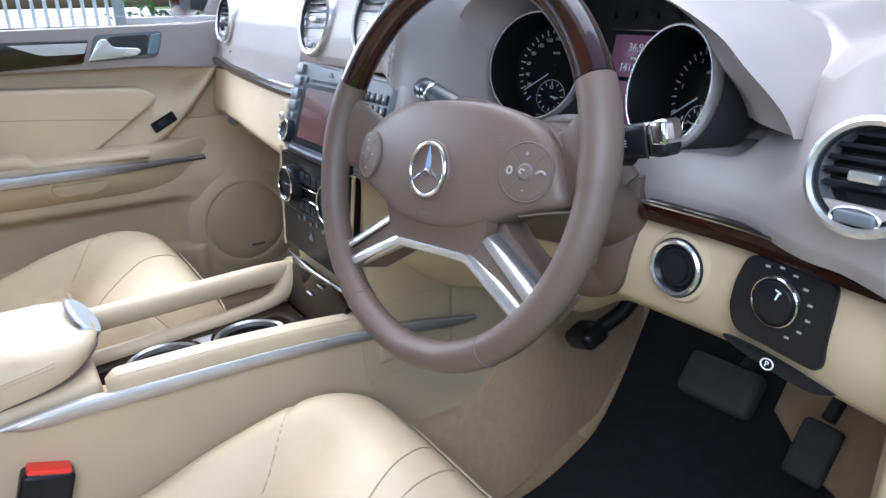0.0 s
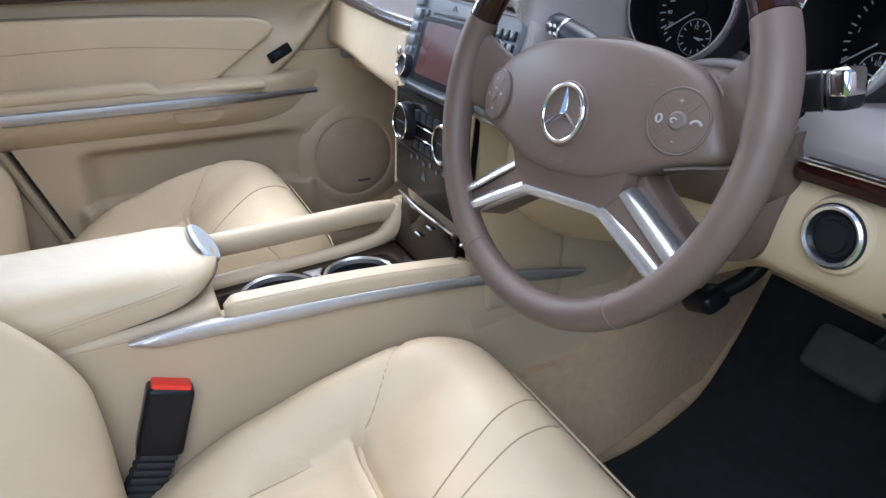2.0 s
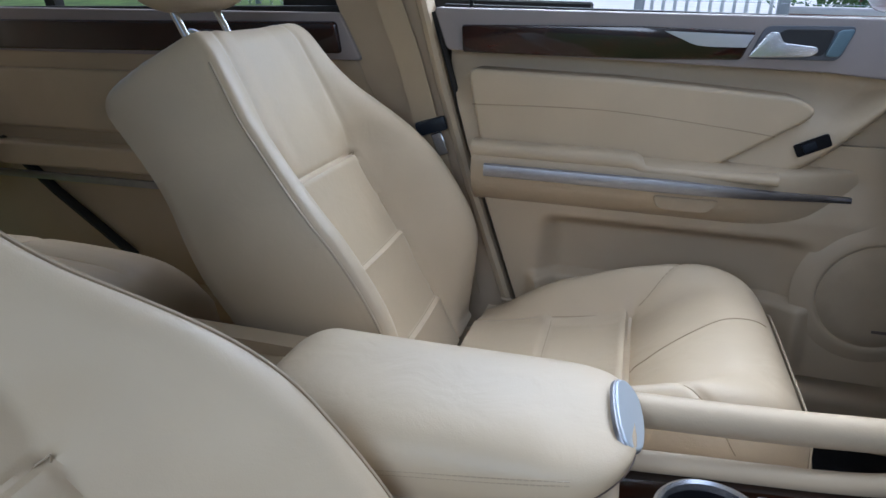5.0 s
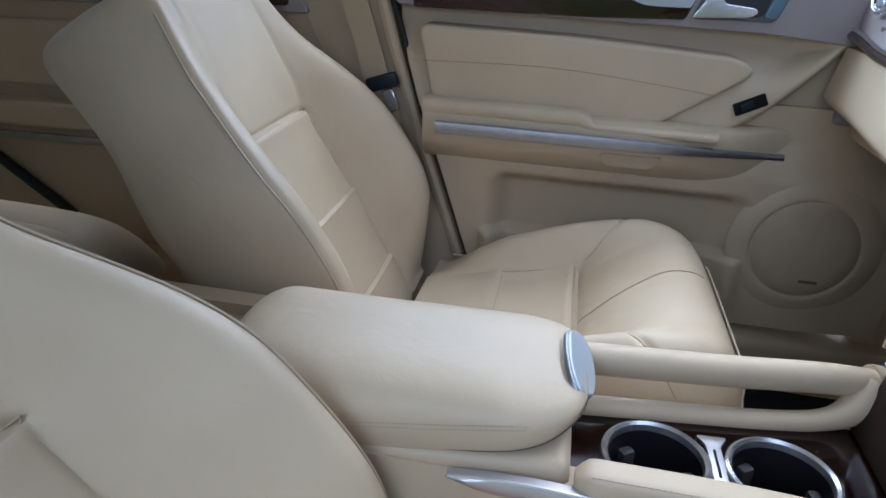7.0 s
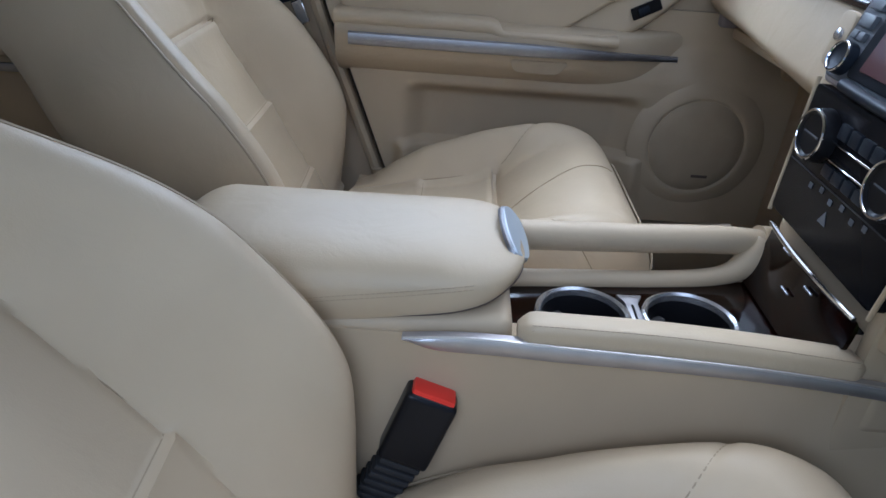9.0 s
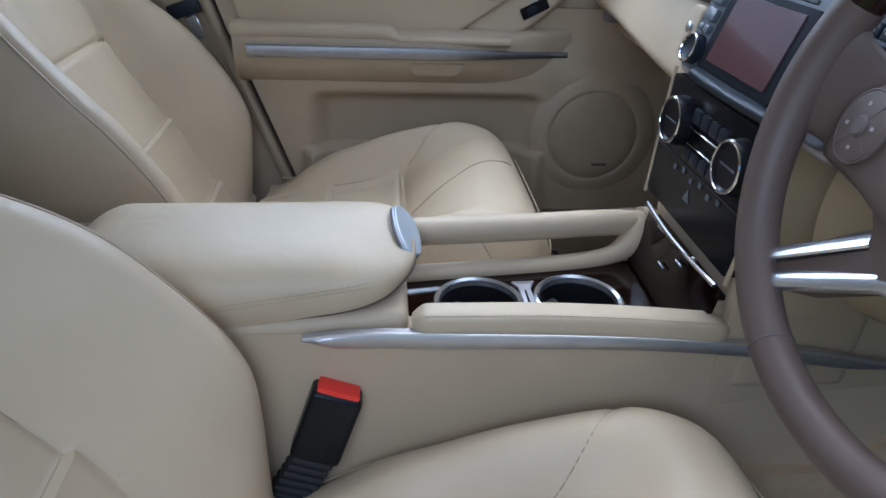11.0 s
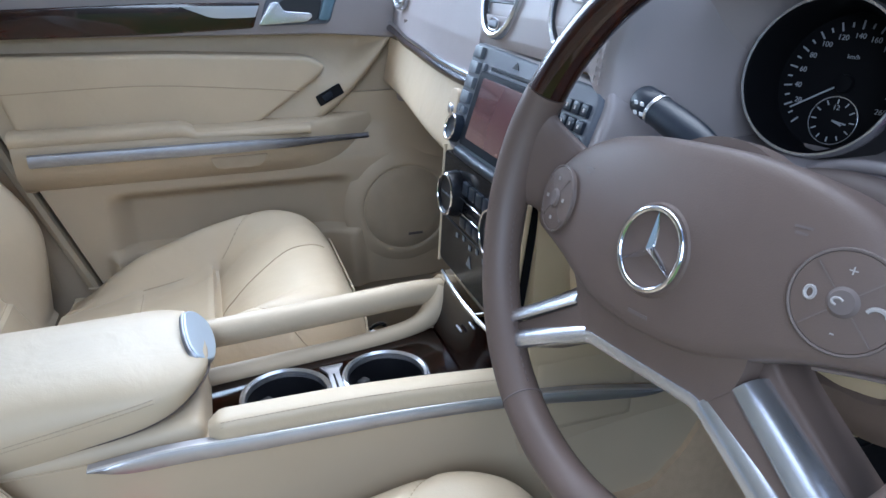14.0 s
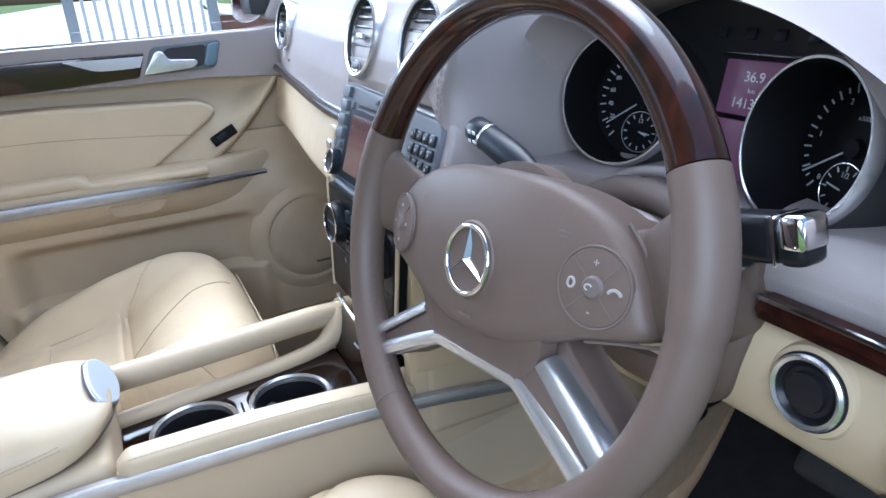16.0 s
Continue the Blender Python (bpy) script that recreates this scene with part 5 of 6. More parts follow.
    # upper spokes from the wings into the rim
    def arm(pts, width, nm, thick):
        c = cr([V(*p) for p in pts], 8)
        rings = []
        for i, p in enumerate(c):
            t = (c[min(i + 1, len(c) - 1)] - c[max(i - 1, 0)]).normalized()
            s = V(-t.y, t.x, 0).normalized()
            f = i / (len(c) - 1)
            ww = table(f, width)
            rings.append([p + s * (ww * math.copysign(abs(math.cos(a)) ** 0.7, math.cos(a))) + V(0, 0, thick / 2 * math.copysign(abs(math.sin(a)) ** 0.7, math.sin(a))) for a in [2 * math.pi * j / 24 for j in range(24)]])
        part(nm, loft(rings), TAUPE_LEATHER, w)
    for k in (-1, 1):
        arm([(k * 0.100, 0.004, -0.026), (k * 0.130, 0.010, -0.023), (k * 0.150, 0.018, -0.014), (k * 0.170, 0.026, -0.002)], [(0.0, 0.030), (0.45, 0.032), (0.8, 0.036), (1.0, 0.044)], "upper_spoke", 0.020)
    # badge
    bx = V(0.0, -0.006, crown(0, -0.006))
    part("badge_dish", lathe([(0.0280, -0.0015), (0.0265, 0.0008), (0.0230, 0.0004), (0, 0.0004)], 48, Matrix.Translation(bx)), TAUPE_LEATHER, w)
    part("badge_ring", tube([bx + V(0.0238 * math.cos(a), 0.0238 * math.sin(a), 0.0020) for a in [2 * math.pi * i / 56 for i in range(56)]], 0.0019, 10, True), CHROME, w, "chrome badge ring")
    for a in (90, 210, 330):
        bm = bmesh.new()
        ca, sa = math.cos(radians(a)), math.sin(radians(a))
        n = V(-sa, ca, 0)
        pa, pb = V(0, 0, 0.0052), V(0.0236 * ca, 0.0236 * sa, 0.0026)
        q = [bm.verts.new(p) for p in (pa, pb, n * 0.0029 + V(ca, sa, 0) * 0.003 + V(0, 0, -0.001), -n * 0.0029 + V(ca, sa, 0) * 0.003 + V(0, 0, -0.001), V(-ca, -sa, 0) * 0.004 + V(0, 0, -0.001))]
        for f in ((0, 2, 1), (0, 1, 3), (0, 4, 2), (0, 3, 4), (1, 2, 3), (2, 4, 3)):
            bm.faces.new([q[i] for i in f])
        part("badge_arm", xf(bm, Matrix.Translation(bx)), CHROME, w, smooth=False)
    # switch pods
    for k in (-1, 1):
        px, py = k * 0.1085, 0.002
        o = pose(px, py, crown(px, py) + 0.0008, 0, k * 13) @ Matrix.Scale(0.84, 4)
        pod = part("switch_pod", lathe([(0.0, 0.0022), (0.020, 0.0020), (0.0270, 0.0010), (0.0285, -0.004)], 44, o), TAUPE_LEATHER, w, "round switch pod")
        part("pod_gap", tube([o @ V(0.0283 * math.cos(a), 0.0283 * math.sin(a), 0.0002) for a in [2 * math.pi * i / 36 for i in range(36)]], 0.0009, 5, True), TAUPE_DARK, pod)
        part("centre_key", lathe([(0, 0.0045), (0.0065, 0.0045), (0.0085, 0.0025)], 24, o), LABEL_TAUPE, pod)
        for a in (45, 135, 225, 315):
            part("pod_gap", rbox(0.017, 0.0008, 0.001, 0, 1, o @ pose(0.0172 * math.cos(radians(a)), 0.0172 * math.sin(radians(a)), 0.0019, 0, 0, a)), TAUPE_DARK, pod, smooth=False)
        if k > 0:
            text(pod, "+", 0.009, o @ pose(0, 0.017, 0.0026), KEY_MARK, "key_sign")
            text(pod, "-", 0.009, o @ pose(0, -0.017, 0.0026), KEY_MARK, "key_sign")
            part("key_mark", tube([o @ V(-0.017 + 0.0026 * math.cos(t), 0.0034 * math.sin(t), 0.0026) for t in [2 * math.pi * i / 12 for i in range(12)]], 0.0009, 5, True), KEY_MARK, pod)
            part("key_mark", tube([o @ V(0.017 + 0.0048 * math.cos(t), -0.0015 + 0.0036 * math.sin(t), 0.0026) for t in lin(0.1, 3.0, 9)], 0.0011, 5), KEY_MARK, pod)
            part("key_mark", tube([o @ V(-0.002 + 0.0028 * math.cos(t), 0.002 * math.sin(t), 0.0048) for t in lin(0.4, 4.6, 9)], 0.0006, 5), KEY_MARK, pod)
        else:
            for x, y in ((0, 0.017), (0, -0.017), (0.016, 0), (-0.016, 0)):
                part("key_mark", rbox(0.0042, 0.003, 0.0006, 0.0002, 1, o @ pose(x, y, 0.0026)), KEY_MARK, pod, smooth=False)
        mx, my = k * 0.080, 0.029
        for j in range(2):
            part("lettering_bar", rbox(0.009 - 0.003 * j, 0.0013, 0.0006, 0, 1, pose(mx, my - 0.0030 * j, crown(mx, my - 0.0030 * j) - 0.0001, -5, k * 9)), LABEL_TAUPE, w, smooth=False)
    part("lettering_bar", rbox(0.016, 0.0022, 0.0006, 0, 1, pose(0.0, -0.0455, crown(0, -0.0455) + 0.0001, 8)), LABEL_TAUPE, w, smooth=False)
    return w


wheel()


def column():
    c = thing("steering_column", "taupe steering column shroud with stalks", "steering column")
    ax = V(0, math.cos(radians(TILT)), -math.sin(radians(TILT)))
    o = HUB
    rings = []
    for d, r in ((0.066, 0.060), (0.07, 0.068), (0.11, 0.078), (0.16, 0.084), (0.22, 0.088)):
        rings.append([o + ax * d + V(r * math.cos(a), 0, r * 0.62 * math.sin(a) - 0.012) for a in [2 * math.pi * i / 36 for i in range(36)]])
    part("shroud", loft(rings), TAUPE_LEATHER, c)
    part("hub_boss", tube([o + ax * 0.03, o + ax * 0.075], 0.045, 30), BLACK_MATT, c)
    # wiper and lamp stalk
    a, b = V(0.310, 0.112, 0.688), V(0.205, 0.108, 0.715)
    st = part("indicator_stalk", tube([a.lerp(b, t) for t in lin(0, 0.74, 8)], [0.007, 0.009, 0.011, 0.0125, 0.013, 0.0132, 0.013, 0.0128], 18, flat=0.75), DARK_BLUE, c, "black stalk with a satin ring")
    part("stalk_ring", tube([a.lerp(b, 0.745), a.lerp(b, 0.775)], 0.0134, 18, flat=0.75), SATIN, st)
    part("stalk_knob", tube([a.lerp(b, t) for t in (0.78, 0.80, 0.95, 0.99, 1.0)], [0.0125, 0.0135, 0.0125, 0.010, 0.005], 18, flat=0.75), DARK_BLUE, st)
    for k in range(4):
        part("stalk_mark", rbox(0.004, 0.0008, 0.003, 0, 1, pose(0.218 + 0.008 * (k % 2), 0.0970, 0.713 - 0.008 * (k // 2), 12)), WHITE_MARK, st, smooth=False)
    # gear selector stalk
    g0, g1 = V(0.430, 0.140, 0.664), V(0.545, 0.136, 0.692)
    gm = pose(-0.017, 0, 0.006) @ basis(g1, (g1 - g0).normalized(), (0, 1, 0), V(-0.2365, 0, 0.9716)) @ Matrix.Scale(0.74, 4)
    gs = part("gear_stalk", tube([g0, g0.lerp(g1, 0.6)], [0.007, 0.011], 14), BLACK, c, "black gear selector with chrome end")
    part("stalk_grip", rbox(0.066, 0.032, 0.040, 0.009, 3, gm @ pose(-0.036, 0, 0)), BLACK, gs)
    part("stalk_ring", rbox(0.004, 0.033, 0.041, 0.002, 2, gm @ pose(-0.003, 0, 0)), CHROME, gs)
    end = part("stalk_end", rbox(0.024, 0.0325, 0.040, 0.009, 3, gm @ pose(0.010, 0, 0)), BLACK, gs)
    part("end_cap", rbox(0.0225, 0.0335, 0.030, 0.008, 3, gm @ pose(0.0125, -0.0005, 0.0065)), CHROME, end, "chrome cap")
    for k in range(5):
        part("stalk_mark", rbox(0.003, 0.0008, 0.0028, 0, 1, gm @ pose(-0.046 + 0.003 * (k % 2), -0.0164, 0.010 - 0.006 * k)), GAUGE_MARK, gs, smooth=False)
    for k in range(3):
        part("stalk_mark", rbox(0.004, 0.0008, 0.0014, 0, 1, gm @ pose(-0.034, -0.0164, 0.002 - 0.003 * k)), GAUGE_MARK, gs, smooth=False)
    part("cruise_lever", rbox(0.014, 0.012, 0.034, 0.005, 2, pose(0.450, 0.135, 0.676, 0, 20)), DARK_BLUE, c)
    part("adjust_lever", tube([V(0.315, 0.115, 0.628), V(0.272, 0.09, 0.622)], [0.006, 0.010], 12), TAUPE_DARK, c)


column()


# ---- centre stack ----
STACK = basis((0.0, 0.062, 0.600), (1, 0, 0), (0, 0.31, 0.951), (0, -0.951, 0.31))


def stack():
    s = thing("centre_stack", "slate centre stack with screen and climate controls", "centre stack")
    part("stack_body", rbox(0.250, 0.20, 0.20, 0.01, 2, pose(-0.003, 0.165, 0.505)), CREAM_PLASTIC, s)
    M = STACK
    part("radio_housing", prism(rounded_poly([(-0.137, -0.006, 0.014), (0.186, -0.006, 0.02), (0.190, 0.124, 0.03), (-0.137, 0.134, 0.02)], 0.012), 0.10, 0.006, 3, M @ pose(0, 0, -0.099)), TAUPE, s, "taupe surround of the radio")
    # radio unit: local x across, y up, z out
    r = part("radio_unit", prism(rounded_poly([(-0.131, 0.0, 0.012), (0.170, 0.0, 0.016), (0.178, 0.119, 0.020), (-0.131, 0.130, 0.016)], 0.012), 0.018, 0.004, 3, M @ pose(0, 0, -0.012)), SLATE, s, "slate radio and navigation unit")
    part("bezel", prism(rounded_poly([(-0.084, 0.008), (0.076, 0.008), (0.076, 0.099), (-0.084, 0.099)], 0.006), 0.004, 0.002, 2, M @ pose(0, 0, 0.005)), BEZEL, r)
    part("screen", prism(rounded_poly([(-0.066, 0.018), (0.060, 0.018), (0.060, 0.092), (-0.066, 0.092)], 0.003), 0.002, 0.0005, 1, M @ pose(0, 0, 0.0085)), SCREEN, r, "dark reddish screen, switched off")
    part("disc_slot", rbox(0.120, 0.0045, 0.003, 0.001, 1, M @ pose(0, 0.1045, 0.006)), BLACK, r)
    part("card_mark", prism([(-0.008, -0.002), (0.008, -0.002), (0.004, 0.002), (0, 0.005), (-0.004, 0.002)], 0.001, 0, 1, M @ pose(0.0, 0.114, 0.006)), BLACK, r)
    part("eject_key", rbox(0.009, 0.009, 0.006, 0.002, 2, M @ pose(-0.079, 0.103, 0.007)), SLATE, r)
    for k in range(5):
        for j in range(2 if k == 4 else 1):
            part("key", rbox(0.024 if k < 4 else 0.011, 0.014 if k < 4 else 0.009, 0.007, 0.002, 2, M @ pose(-0.106 + (j * 0.013 - 0.0065 if k == 4 else 0), 0.118 - 0.0185 * k + (0.003 if k == 4 else 0), 0.008)), BUTTON, r)
    for row in range(5):
        for col in range(-1, 3):
            part("key", rbox(0.0130, 0.0122, 0.007, 0.0025, 2, M @ pose(0.131 + 0.0152 * col, 0.098 - 0.0150 * row, 0.0060)), DARK_BLUE, r)
            part("key_mark", rbox(0.0026, 0.0034, 0.0006, 0, 1, M @ pose(0.131 + 0.0152 * col, 0.098 - 0.0150 * row, 0.0096)), KEY_MARK, r, smooth=False)
    kn = M @ pose(-0.104, 0.022, 0.004)
    part("radio_knob", lathe([(0.0175, 0.0), (0.0170, 0.012), (0.015, 0.014), (0.012, 0.012), (0.0, 0.012)], 36, kn), DARK_BLUE, r)
    part("knob_ring", tube([kn @ V(0.0155 * math.cos(a), 0.0155 * math.sin(a), 0.0135) for a in [2 * math.pi * i / 36 for i in range(36)]], 0.0014, 6, True), CHROME, r)
    part("lower_lip", tube([M @ V(x, 0.003 - 0.004 * math.cos(x * 12), 0.010) for x in lin(-0.075, 0.118, 20)], 0.0065, 12), DARK_BLUE, s)
    # climate panel
    C = basis((0.0, 0.048, 0.445), (1, 0, 0), (0, 0.075, 0.997), (0, -0.997, 0.075))
    c = part("climate_panel", prism(rounded_poly([(-0.116, 0.0), (0.110, 0.0), (0.120, 0.148), (-0.126, 0.148)], 0.008), 0.016, 0.004, 2, C @ pose(0, 0, -0.010)), PANEL_BLACK, s, "glossy black climate control panel")
    for side in (-1, 1):
        x0, x1 = (-0.118, -0.130) if side < 0 else (0.112, 0.124)
        part("side_trim", tube([C @ V(x0 + (x1 - x0) * t, -0.005 + 0.158 * t, 0.004) for t in lin(0, 1, 10)], 0.0026, 10), CREAM_PLASTIC, s)
    for kx in (-0.072, 0.072):
        k = C @ pose(kx, 0.104, 0.004)
        kb = part("temperature_knob", lathe([(0.029, 0.0), (0.029, 0.004), (0.027, 0.016), (0.024, 0.018), (0.021, 0.015), (0, 0.015)], 44, k), BLACK, c, "climate knob with chrome ring")
        part("knob_ring", tube([k @ V(0.0255 * math.cos(a), 0.0255 * math.sin(a), 0.0172) for a in [2 * math.pi * i / 40 for i in range(40)]], 0.0018, 6, True), CHROME, kb)
        part("knob_bar", rbox(0.030, 0.0018, 0.001, 0, 1, k @ pose(0, 0, 0.0157)), BUTTON, kb, smooth=False)
    for k in range(4):
        part("key", rbox(0.018, 0.016, 0.006, 0.002, 2, C @ pose(-0.035 + 0.0215 * k, 0.120, 0.007)), DARK_BLUE, c)
        part("key", rbox(0.018, 0.013, 0.006, 0.002, 2, C @ pose(-0.035 + 0.0215 * k, 0.078, 0.007)), DARK_BLUE, c)
    for y in (0.107, 0.090):
        part("chrome_bar", rbox(0.084, 0.0022, 0.003, 0.0008, 1, C @ pose(-0.003, y, 0.010)), CHROME, c)
    for k in range(6):
        part("key_mark", rbox(0.007, 0.006, 0.0006, 0, 1, C @ pose(-0.055 + 0.022 * k, 0.054 + 0.004 * (k % 2), 0.0066)), BUTTON, c, smooth=False)
    part("hazard_mark", prism([(-0.008, -0.006), (0.008, -0.006), (0, 0.008)], 0.0006, 0, 1, C @ pose(-0.010, 0.036, 0.0062)), BUTTON, c, smooth=False)
    part("panel_gap", rbox(0.222, 0.0016, 0.002, 0, 1, C @ pose(-0.003, 0.064, 0.0058)), BLACK_MATT, c, smooth=False)
    # wood cover of the stowage bin at the foot
    def cover(u, v):
        x = -0.101 + 0.199 * u
        return V(x, 0.046 - 0.022 * v * v - 0.006 * math.sin(u * 3.14) * (1 - v), 0.428 - 0.073 * v)
    part("bin_cover", sheet(cover, lin(0, 1, 20), lin(0, 1, 12), 0.008, (0, 0.5, -0.8)), TRAY_WOOD, s, "glossy dark wood bin cover")
    part("chrome_line", tube([cover(u, 0.0) + V(0, -0.004, 0.002) for u in lin(0, 1, 20)], 0.003, 8), CHROME, s)
    for u, v in ((0.30, 0.10), (0.45, 0.55), (0.62, 0.25)):
        part("chrome_tab", rbox(0.018, 0.003, 0.003, 0.001, 1, Matrix.Translation(cover(u, v) + V(0, -0.003, 0.003)) @ pose(0, 0, 0, 40)), STRIP, s)


stack()


# ---- footwell ----
def footwell():
    m = thing("floor_mat", "black carpet mat on the driver's floor", "floor mat")
    def f(u, v):
        y = -0.12 + 0.83 * v
        x0 = 0.192 - 0.098 * sm(0.26, 0.74, y)
        x1 = 0.695 - 0.305 * sm(0.58, 0.67, y)
        return V(x0 + (x1 - x0) * u, y, 0.016 + 0.05 * max(0, y - 0.50) / 0.3 + 0.42 * (max(0, y - 0.52) / 0.30) ** 2)
    part("mat", sheet(f, lin(0, 1, 16), lin(0, 1, 24), 0.012), MAT_BLACK, m)
    b = thing("brake_pedal", "grey rubber brake pedal on a black arm", "pedal")
    part("pedal_pad", rbox(0.122, 0.036, 0.074, 0.018, 4, pose(0.368, 0.545, 0.238, -38, 0, 4)), RUBBER, b)
    part("pedal_arm", tube(cr([V(0.385, 0.575, 0.262), V(0.395, 0.66, 0.33), V(0.40, 0.68, 0.48)], 6), 0.010, 10), BLACK_MATT, b)
    a = thing("accelerator_pedal", "tall black rubber accelerator pedal", "pedal")
    part("pedal_pad", rbox(0.054, 0.020, 0.085, 0.010, 3, pose(0.530, 0.520, 0.222, -32)), RUBBER, a)
    part("pedal_arm", tube([V(0.522, 0.565, 0.25), V(0.525, 0.69, 0.38)], 0.010, 10), BLACK_MATT, a)
    p = thing("parking_brake_pedal", "black curved parking brake pedal by the tunnel", "pedal")
    part("pedal_arm", tube(cr([V(0.306, 0.46, 0.52), V(0.303, 0.425, 0.44), V(0.294, 0.395, 0.382), V(0.266, 0.366, 0.343)], 8), [0.012] * 25, 14), BLACK, p)
    part("pedal_pad", rbox(0.064, 0.046, 0.032, 0.0155, 5, pose(0.256, 0.358, 0.334, 25, -22, -10)), BLACK, p)
    m2 = thing("floor_mat", "black carpet mat on the passenger floor", "floor mat")
    def g(u, v):
        y = -0.14 + 0.86 * v
        return V(-0.655 + 0.475 * u, y, 0.016 + 0.05 * max(0, y - 0.50) / 0.3 + 0.42 * (max(0, y - 0.52) / 0.30) ** 2)
    part("mat", sheet(g, lin(0, 1, 16), lin(0, 1, 24), 0.012), MAT_BLACK, m2)
    # tunnel side beside the driver's feet
    t = tagged(part("tunnel_side", sheet(lambda u, v: V(0.135 - 0.050 * sm(0.35, 0.95, u) + (0.050 - 0.045 * sm(0.45, 0.95, u)) * (1 - v), -0.15 + 0.85 * u, 0.02 + (0.17 + 0.22 * sm(0.45, 0.7, u)) * v), lin(0, 1, 20), lin(0, 1, 10), 0.02, (-1, 0, 0)), CARPET, None), "beige carpeted side of the transmission tunnel", "tunnel", kind="structure")


footwell()


def buckle():
    b = thing("seat_belt_buckle", "black belt buckle with a red release button", "buckle", pose(0.124, -0.371, 0.238) @ pose(0, 0, 0, -19, -5, 0))
    part("housing", rbox(0.031, 0.054, 0.088, 0.007, 3, pose(0, 0, 0.043)), BLACK, b)
    part("release_button", rbox(0.024, 0.045, 0.012, 0.004, 2, pose(0, 0, 0.086)), RED, b, "red release button")
    for k in range(9):
        part("sleeve_rib", rbox(0.027, 0.044, 0.008, 0.003, 2, pose(0, -0.002 * k, -0.004 - 0.0105 * k)), WEB_BLACK, b)
    part("anchor", rbox(0.02, 0.035, 0.13, 0.004, 1, pose(0, -0.01, -0.10)), BLACK_MATT, b)


buckle()


# ---- rear bench ----
def bench():
    b = thing("rear_bench", "cream leather rear bench seat", "bench seat")
    def f(u, v):
        x, y = -0.43 + 0.86 * u, -1.56 + 0.58 * v
        e = max(0.0, 1 - abs(2 * u - 1) ** 9) ** 0.4 * max(0.0, 1 - max(0.0, (v - 0.75) / 0.25) ** 3) ** 0.4
        return V(x, y, 0.20 + (0.155 + 0.02 * math.sin(v * 3.0) - 0.008 * dip(v - 0.45, 0.02) - 0.008 * dip(abs(u - 0.5) - 0.33, 0.012)) * e)
    part("bench_cushion", sheet(f, lin(0, 1, 60), lin(0, 1, 50), 0.12), CREAM, b)
    part("bench_back", rbox(1.30, 0.14, 0.62, 0.05, 4, pose(0, -1.84, 0.62, 18)), CREAM, b)
    part("bench_base", rbox(0.82, 0.52, 0.18, 0.02, 2, pose(0, -1.28, 0.12)), BLACK_MATT, b)
    part("seam", tube([f(u, 0.45) + V(0, 0, 0.001) for u in lin(0.05, 0.95, 30)], 0.0015, 5), SEAM, b)


bench()


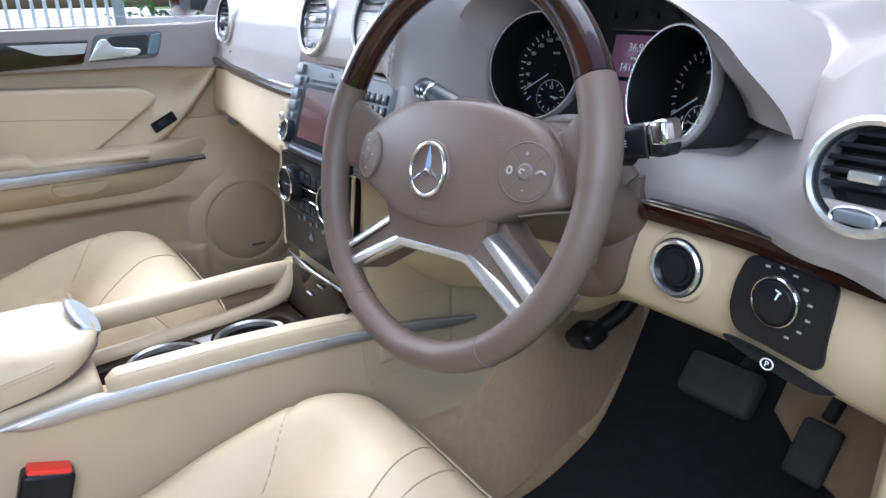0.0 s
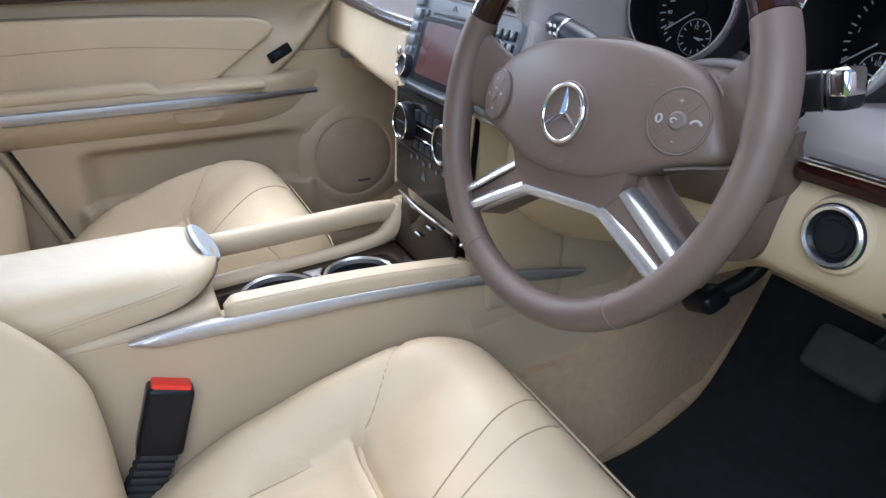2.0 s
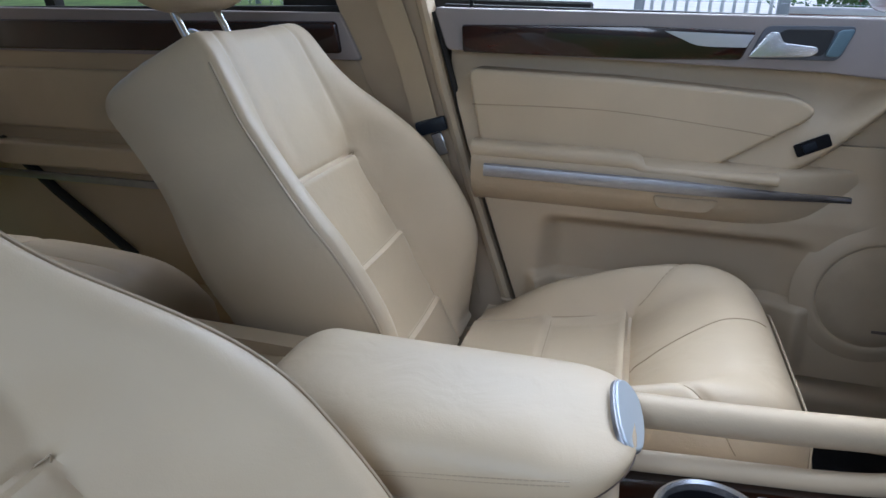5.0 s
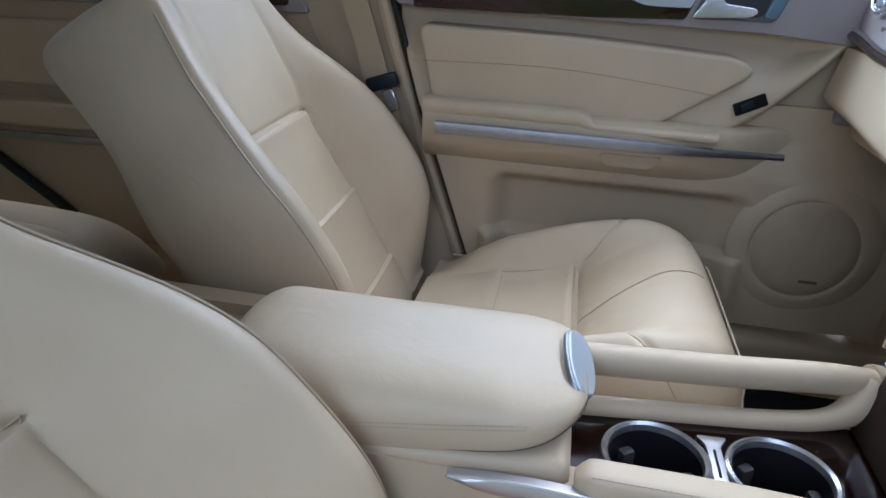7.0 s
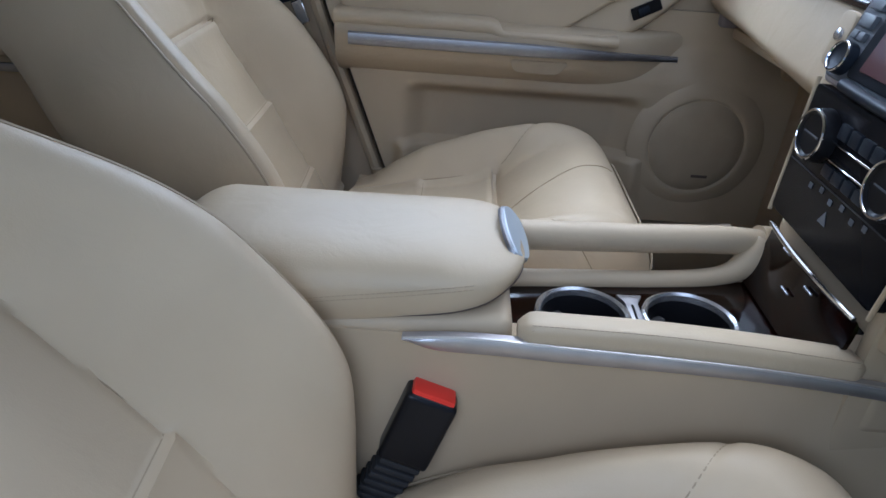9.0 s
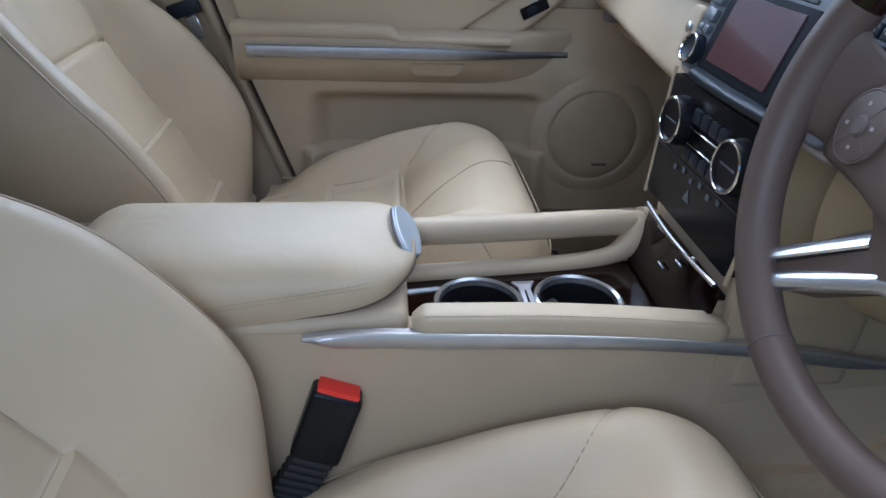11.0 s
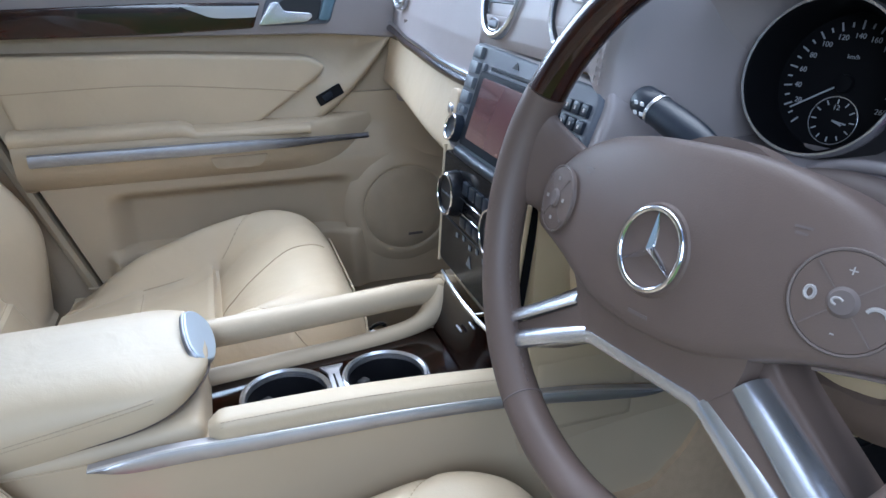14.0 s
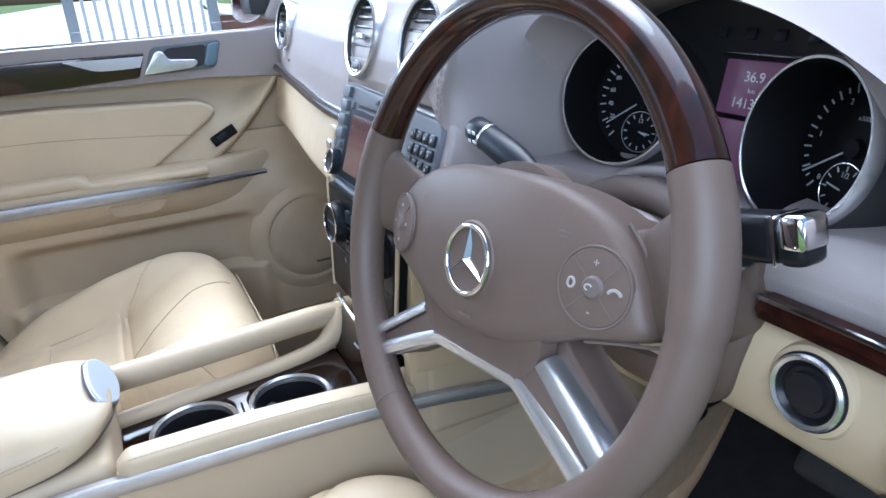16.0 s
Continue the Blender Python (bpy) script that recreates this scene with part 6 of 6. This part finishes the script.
# ---- outside ----
def outside():
    CONC = mat("pale_concrete", (0.70, 0.69, 0.67), 0.85, var=0.12, scale=1.2, bump=0.3, bscale=60)
    GRASS = mat("grass_ground", (0.10, 0.16, 0.03), 0.9, var=0.35, scale=3, bump=0.6, bscale=40)
    WHITE = mat("white_fence_paint", (0.78, 0.78, 0.76), 0.5, var=0.04)
    BRICKM = mat("red_brown_masonry", (0.25, 0.13, 0.09), 0.85, var=0.2, scale=8, bump=0.3, bscale=60)
    def rise(x):
        return -0.50 + 1.08 * sm(-2.0, -9.0, x)

    def land(u, v):
        return V(u, v, rise(u) - (0.0 if abs(u) < 40 else 0.3))
    xs = [-400, -150, -60, -30, -18, -12] + lin(-10, -1.5, 30) + [0, 4, 20, 150]
    tagged(part("ground", sheet(land, xs, [-150, -40, -10, 0, 10, 40, 150], 0.3), GRASS, None), "grass bank rising beside the car", "ground", kind="structure")
    tagged(part("pavement", sheet(lambda u, v: V(u, v, rise(u) + 0.02), [-160, -80, -50] + lin(-36, -1.2, 60), lin(-2.4, 9.0, 5) + [30, 80], 0.05), CONC, None), "pale sunlit concrete driveway beside the car", "driveway", kind="structure")
    # unseen wall added ahead of the car; it keeps low sky off the backrests
    RENDER = mat("plain_wall_render", (0.42, 0.39, 0.35), 0.9, var=0.06, scale=2, bump=0.2, bscale=90)
    tagged(part("sky_block_wall", rbox(6.6, 0.25, 4.6, 0.02, 1, pose(0.6, 3.3, 1.75)), RENDER, None), "plain rendered wall added ahead of the car, unseen, to block low sky light", "wall", kind="structure")
    f = thing("gate", "white metal gate with upright bars beside the driveway", "gate")
    for y in lin(-0.24, 0.58, 11):
        part("bar", rbox(0.024, 0.024, 1.55, 0.004, 1, pose(-5.0, y, 0.70)), WHITE, f)
    for z in (0.02, 1.42):
        part("rail", rbox(0.04, 0.92, 0.05, 0.006, 1, pose(-5.0, 0.17, z)), WHITE, f)
    for y in (-0.33, 0.66):
        part("post", rbox(0.075, 0.075, 1.75, 0.008, 1, pose(-5.0, y, 0.70)), mat("galvanised_post", (0.42, 0.44, 0.47), 0.4, 0.6), f)
    w = thing("garden_wall", "low brown garden wall beside the gate", "wall")
    part("wall_body", rbox(0.22, 1.0, 0.80, 0.02, 2, pose(-5.2, 1.22, 0.28)), BRICKM, w)
    part("wall_cap", rbox(0.28, 1.04, 0.05, 0.015, 2, pose(-5.2, 1.22, 0.70)), CONC, w)
    # wire fence on the lawn
    fe = thing("wire_fence", "grey wire mesh fence along the lawn", "fence")
    WIRE = mat("galvanised_wire", (0.35, 0.36, 0.37), 0.45, 0.7)
    for y in lin(-9.0, -2.8, 6):
        part("post", tube([V(-8.0, y, 0.0), V(-8.0, y, 1.9)], 0.03, 10), WIRE, fe)
    for k in range(-22, 40):
        y0 = -9.0 + 0.16 * k
        for sgn in (-1, 1):
            a0, a1 = V(-8.0, y0, 0.45), V(-8.0, y0 + sgn * 1.2, 1.75)
            if -9.2 < min(a0.y, a1.y) and max(a0.y, a1.y) < -2.7:
                part("wire", tube([a0, a1], 0.006, 4), WIRE, fe)
    # shrub of many small leaves
    random.seed(7)
    LEAF = mat("shrub_leaf", (0.07, 0.15, 0.03), 0.5, var=0.4, scale=4)
    sh = thing("shrub", "leafy green shrub behind the garden wall", "shrub")
    part("stem", tube([V(-6.2, 1.4, 0.0), V(-6.15, 1.42, 0.5), V(-6.2, 1.5, 1.0)], [0.04, 0.03, 0.012], 8), BRICKM, sh)
    bm = bmesh.new()
    for k in range(900):
        c = V(random.gauss(-6.2, 0.28), random.gauss(1.40, 0.24), 0.90 + random.gauss(0, 0.22))
        a = V(random.uniform(-1, 1), random.uniform(-1, 1), random.uniform(-0.6, 0.6)).normalized()
        q = a.orthogonal().normalized() * 0.022
        vs = [bm.verts.new(c + p) for p in (-a * 0.05, q, a * 0.05 + V(0, 0, -0.02), -q)]
        bm.faces.new(vs)
    part("foliage", bm, LEAF, sh, smooth=False)
    mr = thing("wing_mirror", "maroon wing mirror outside the passenger window", "mirror", pose(-0.94, 0.075, 0.850))
    rings = []
    for t in lin(-1, 1, 18):
        e = max(0.02, (1 - abs(t) ** 2.6)) ** 0.5
        rings.append([V(t * 0.11, 0.05 + 0.06 * e * math.cos(a) * (1 if math.cos(a) > 0 else 0.5), 0.075 * e * math.sin(a)) for a in [2 * math.pi * i / 28 for i in range(28)]])
    part("housing", loft(rings), CAR_PAINT, mr)
    part("mirror_glass", rbox(0.17, 0.006, 0.105, 0.002, 1, pose(0, 0.014, 0)), mat("mirror_silver", (0.85, 0.86, 0.87), 0.02, 1.0), mr)
    part("mirror_foot", rbox(0.10, 0.06, 0.05, 0.015, 2, pose(0.13, 0.06, -0.03)), BLACK_MATT, mr)


outside()
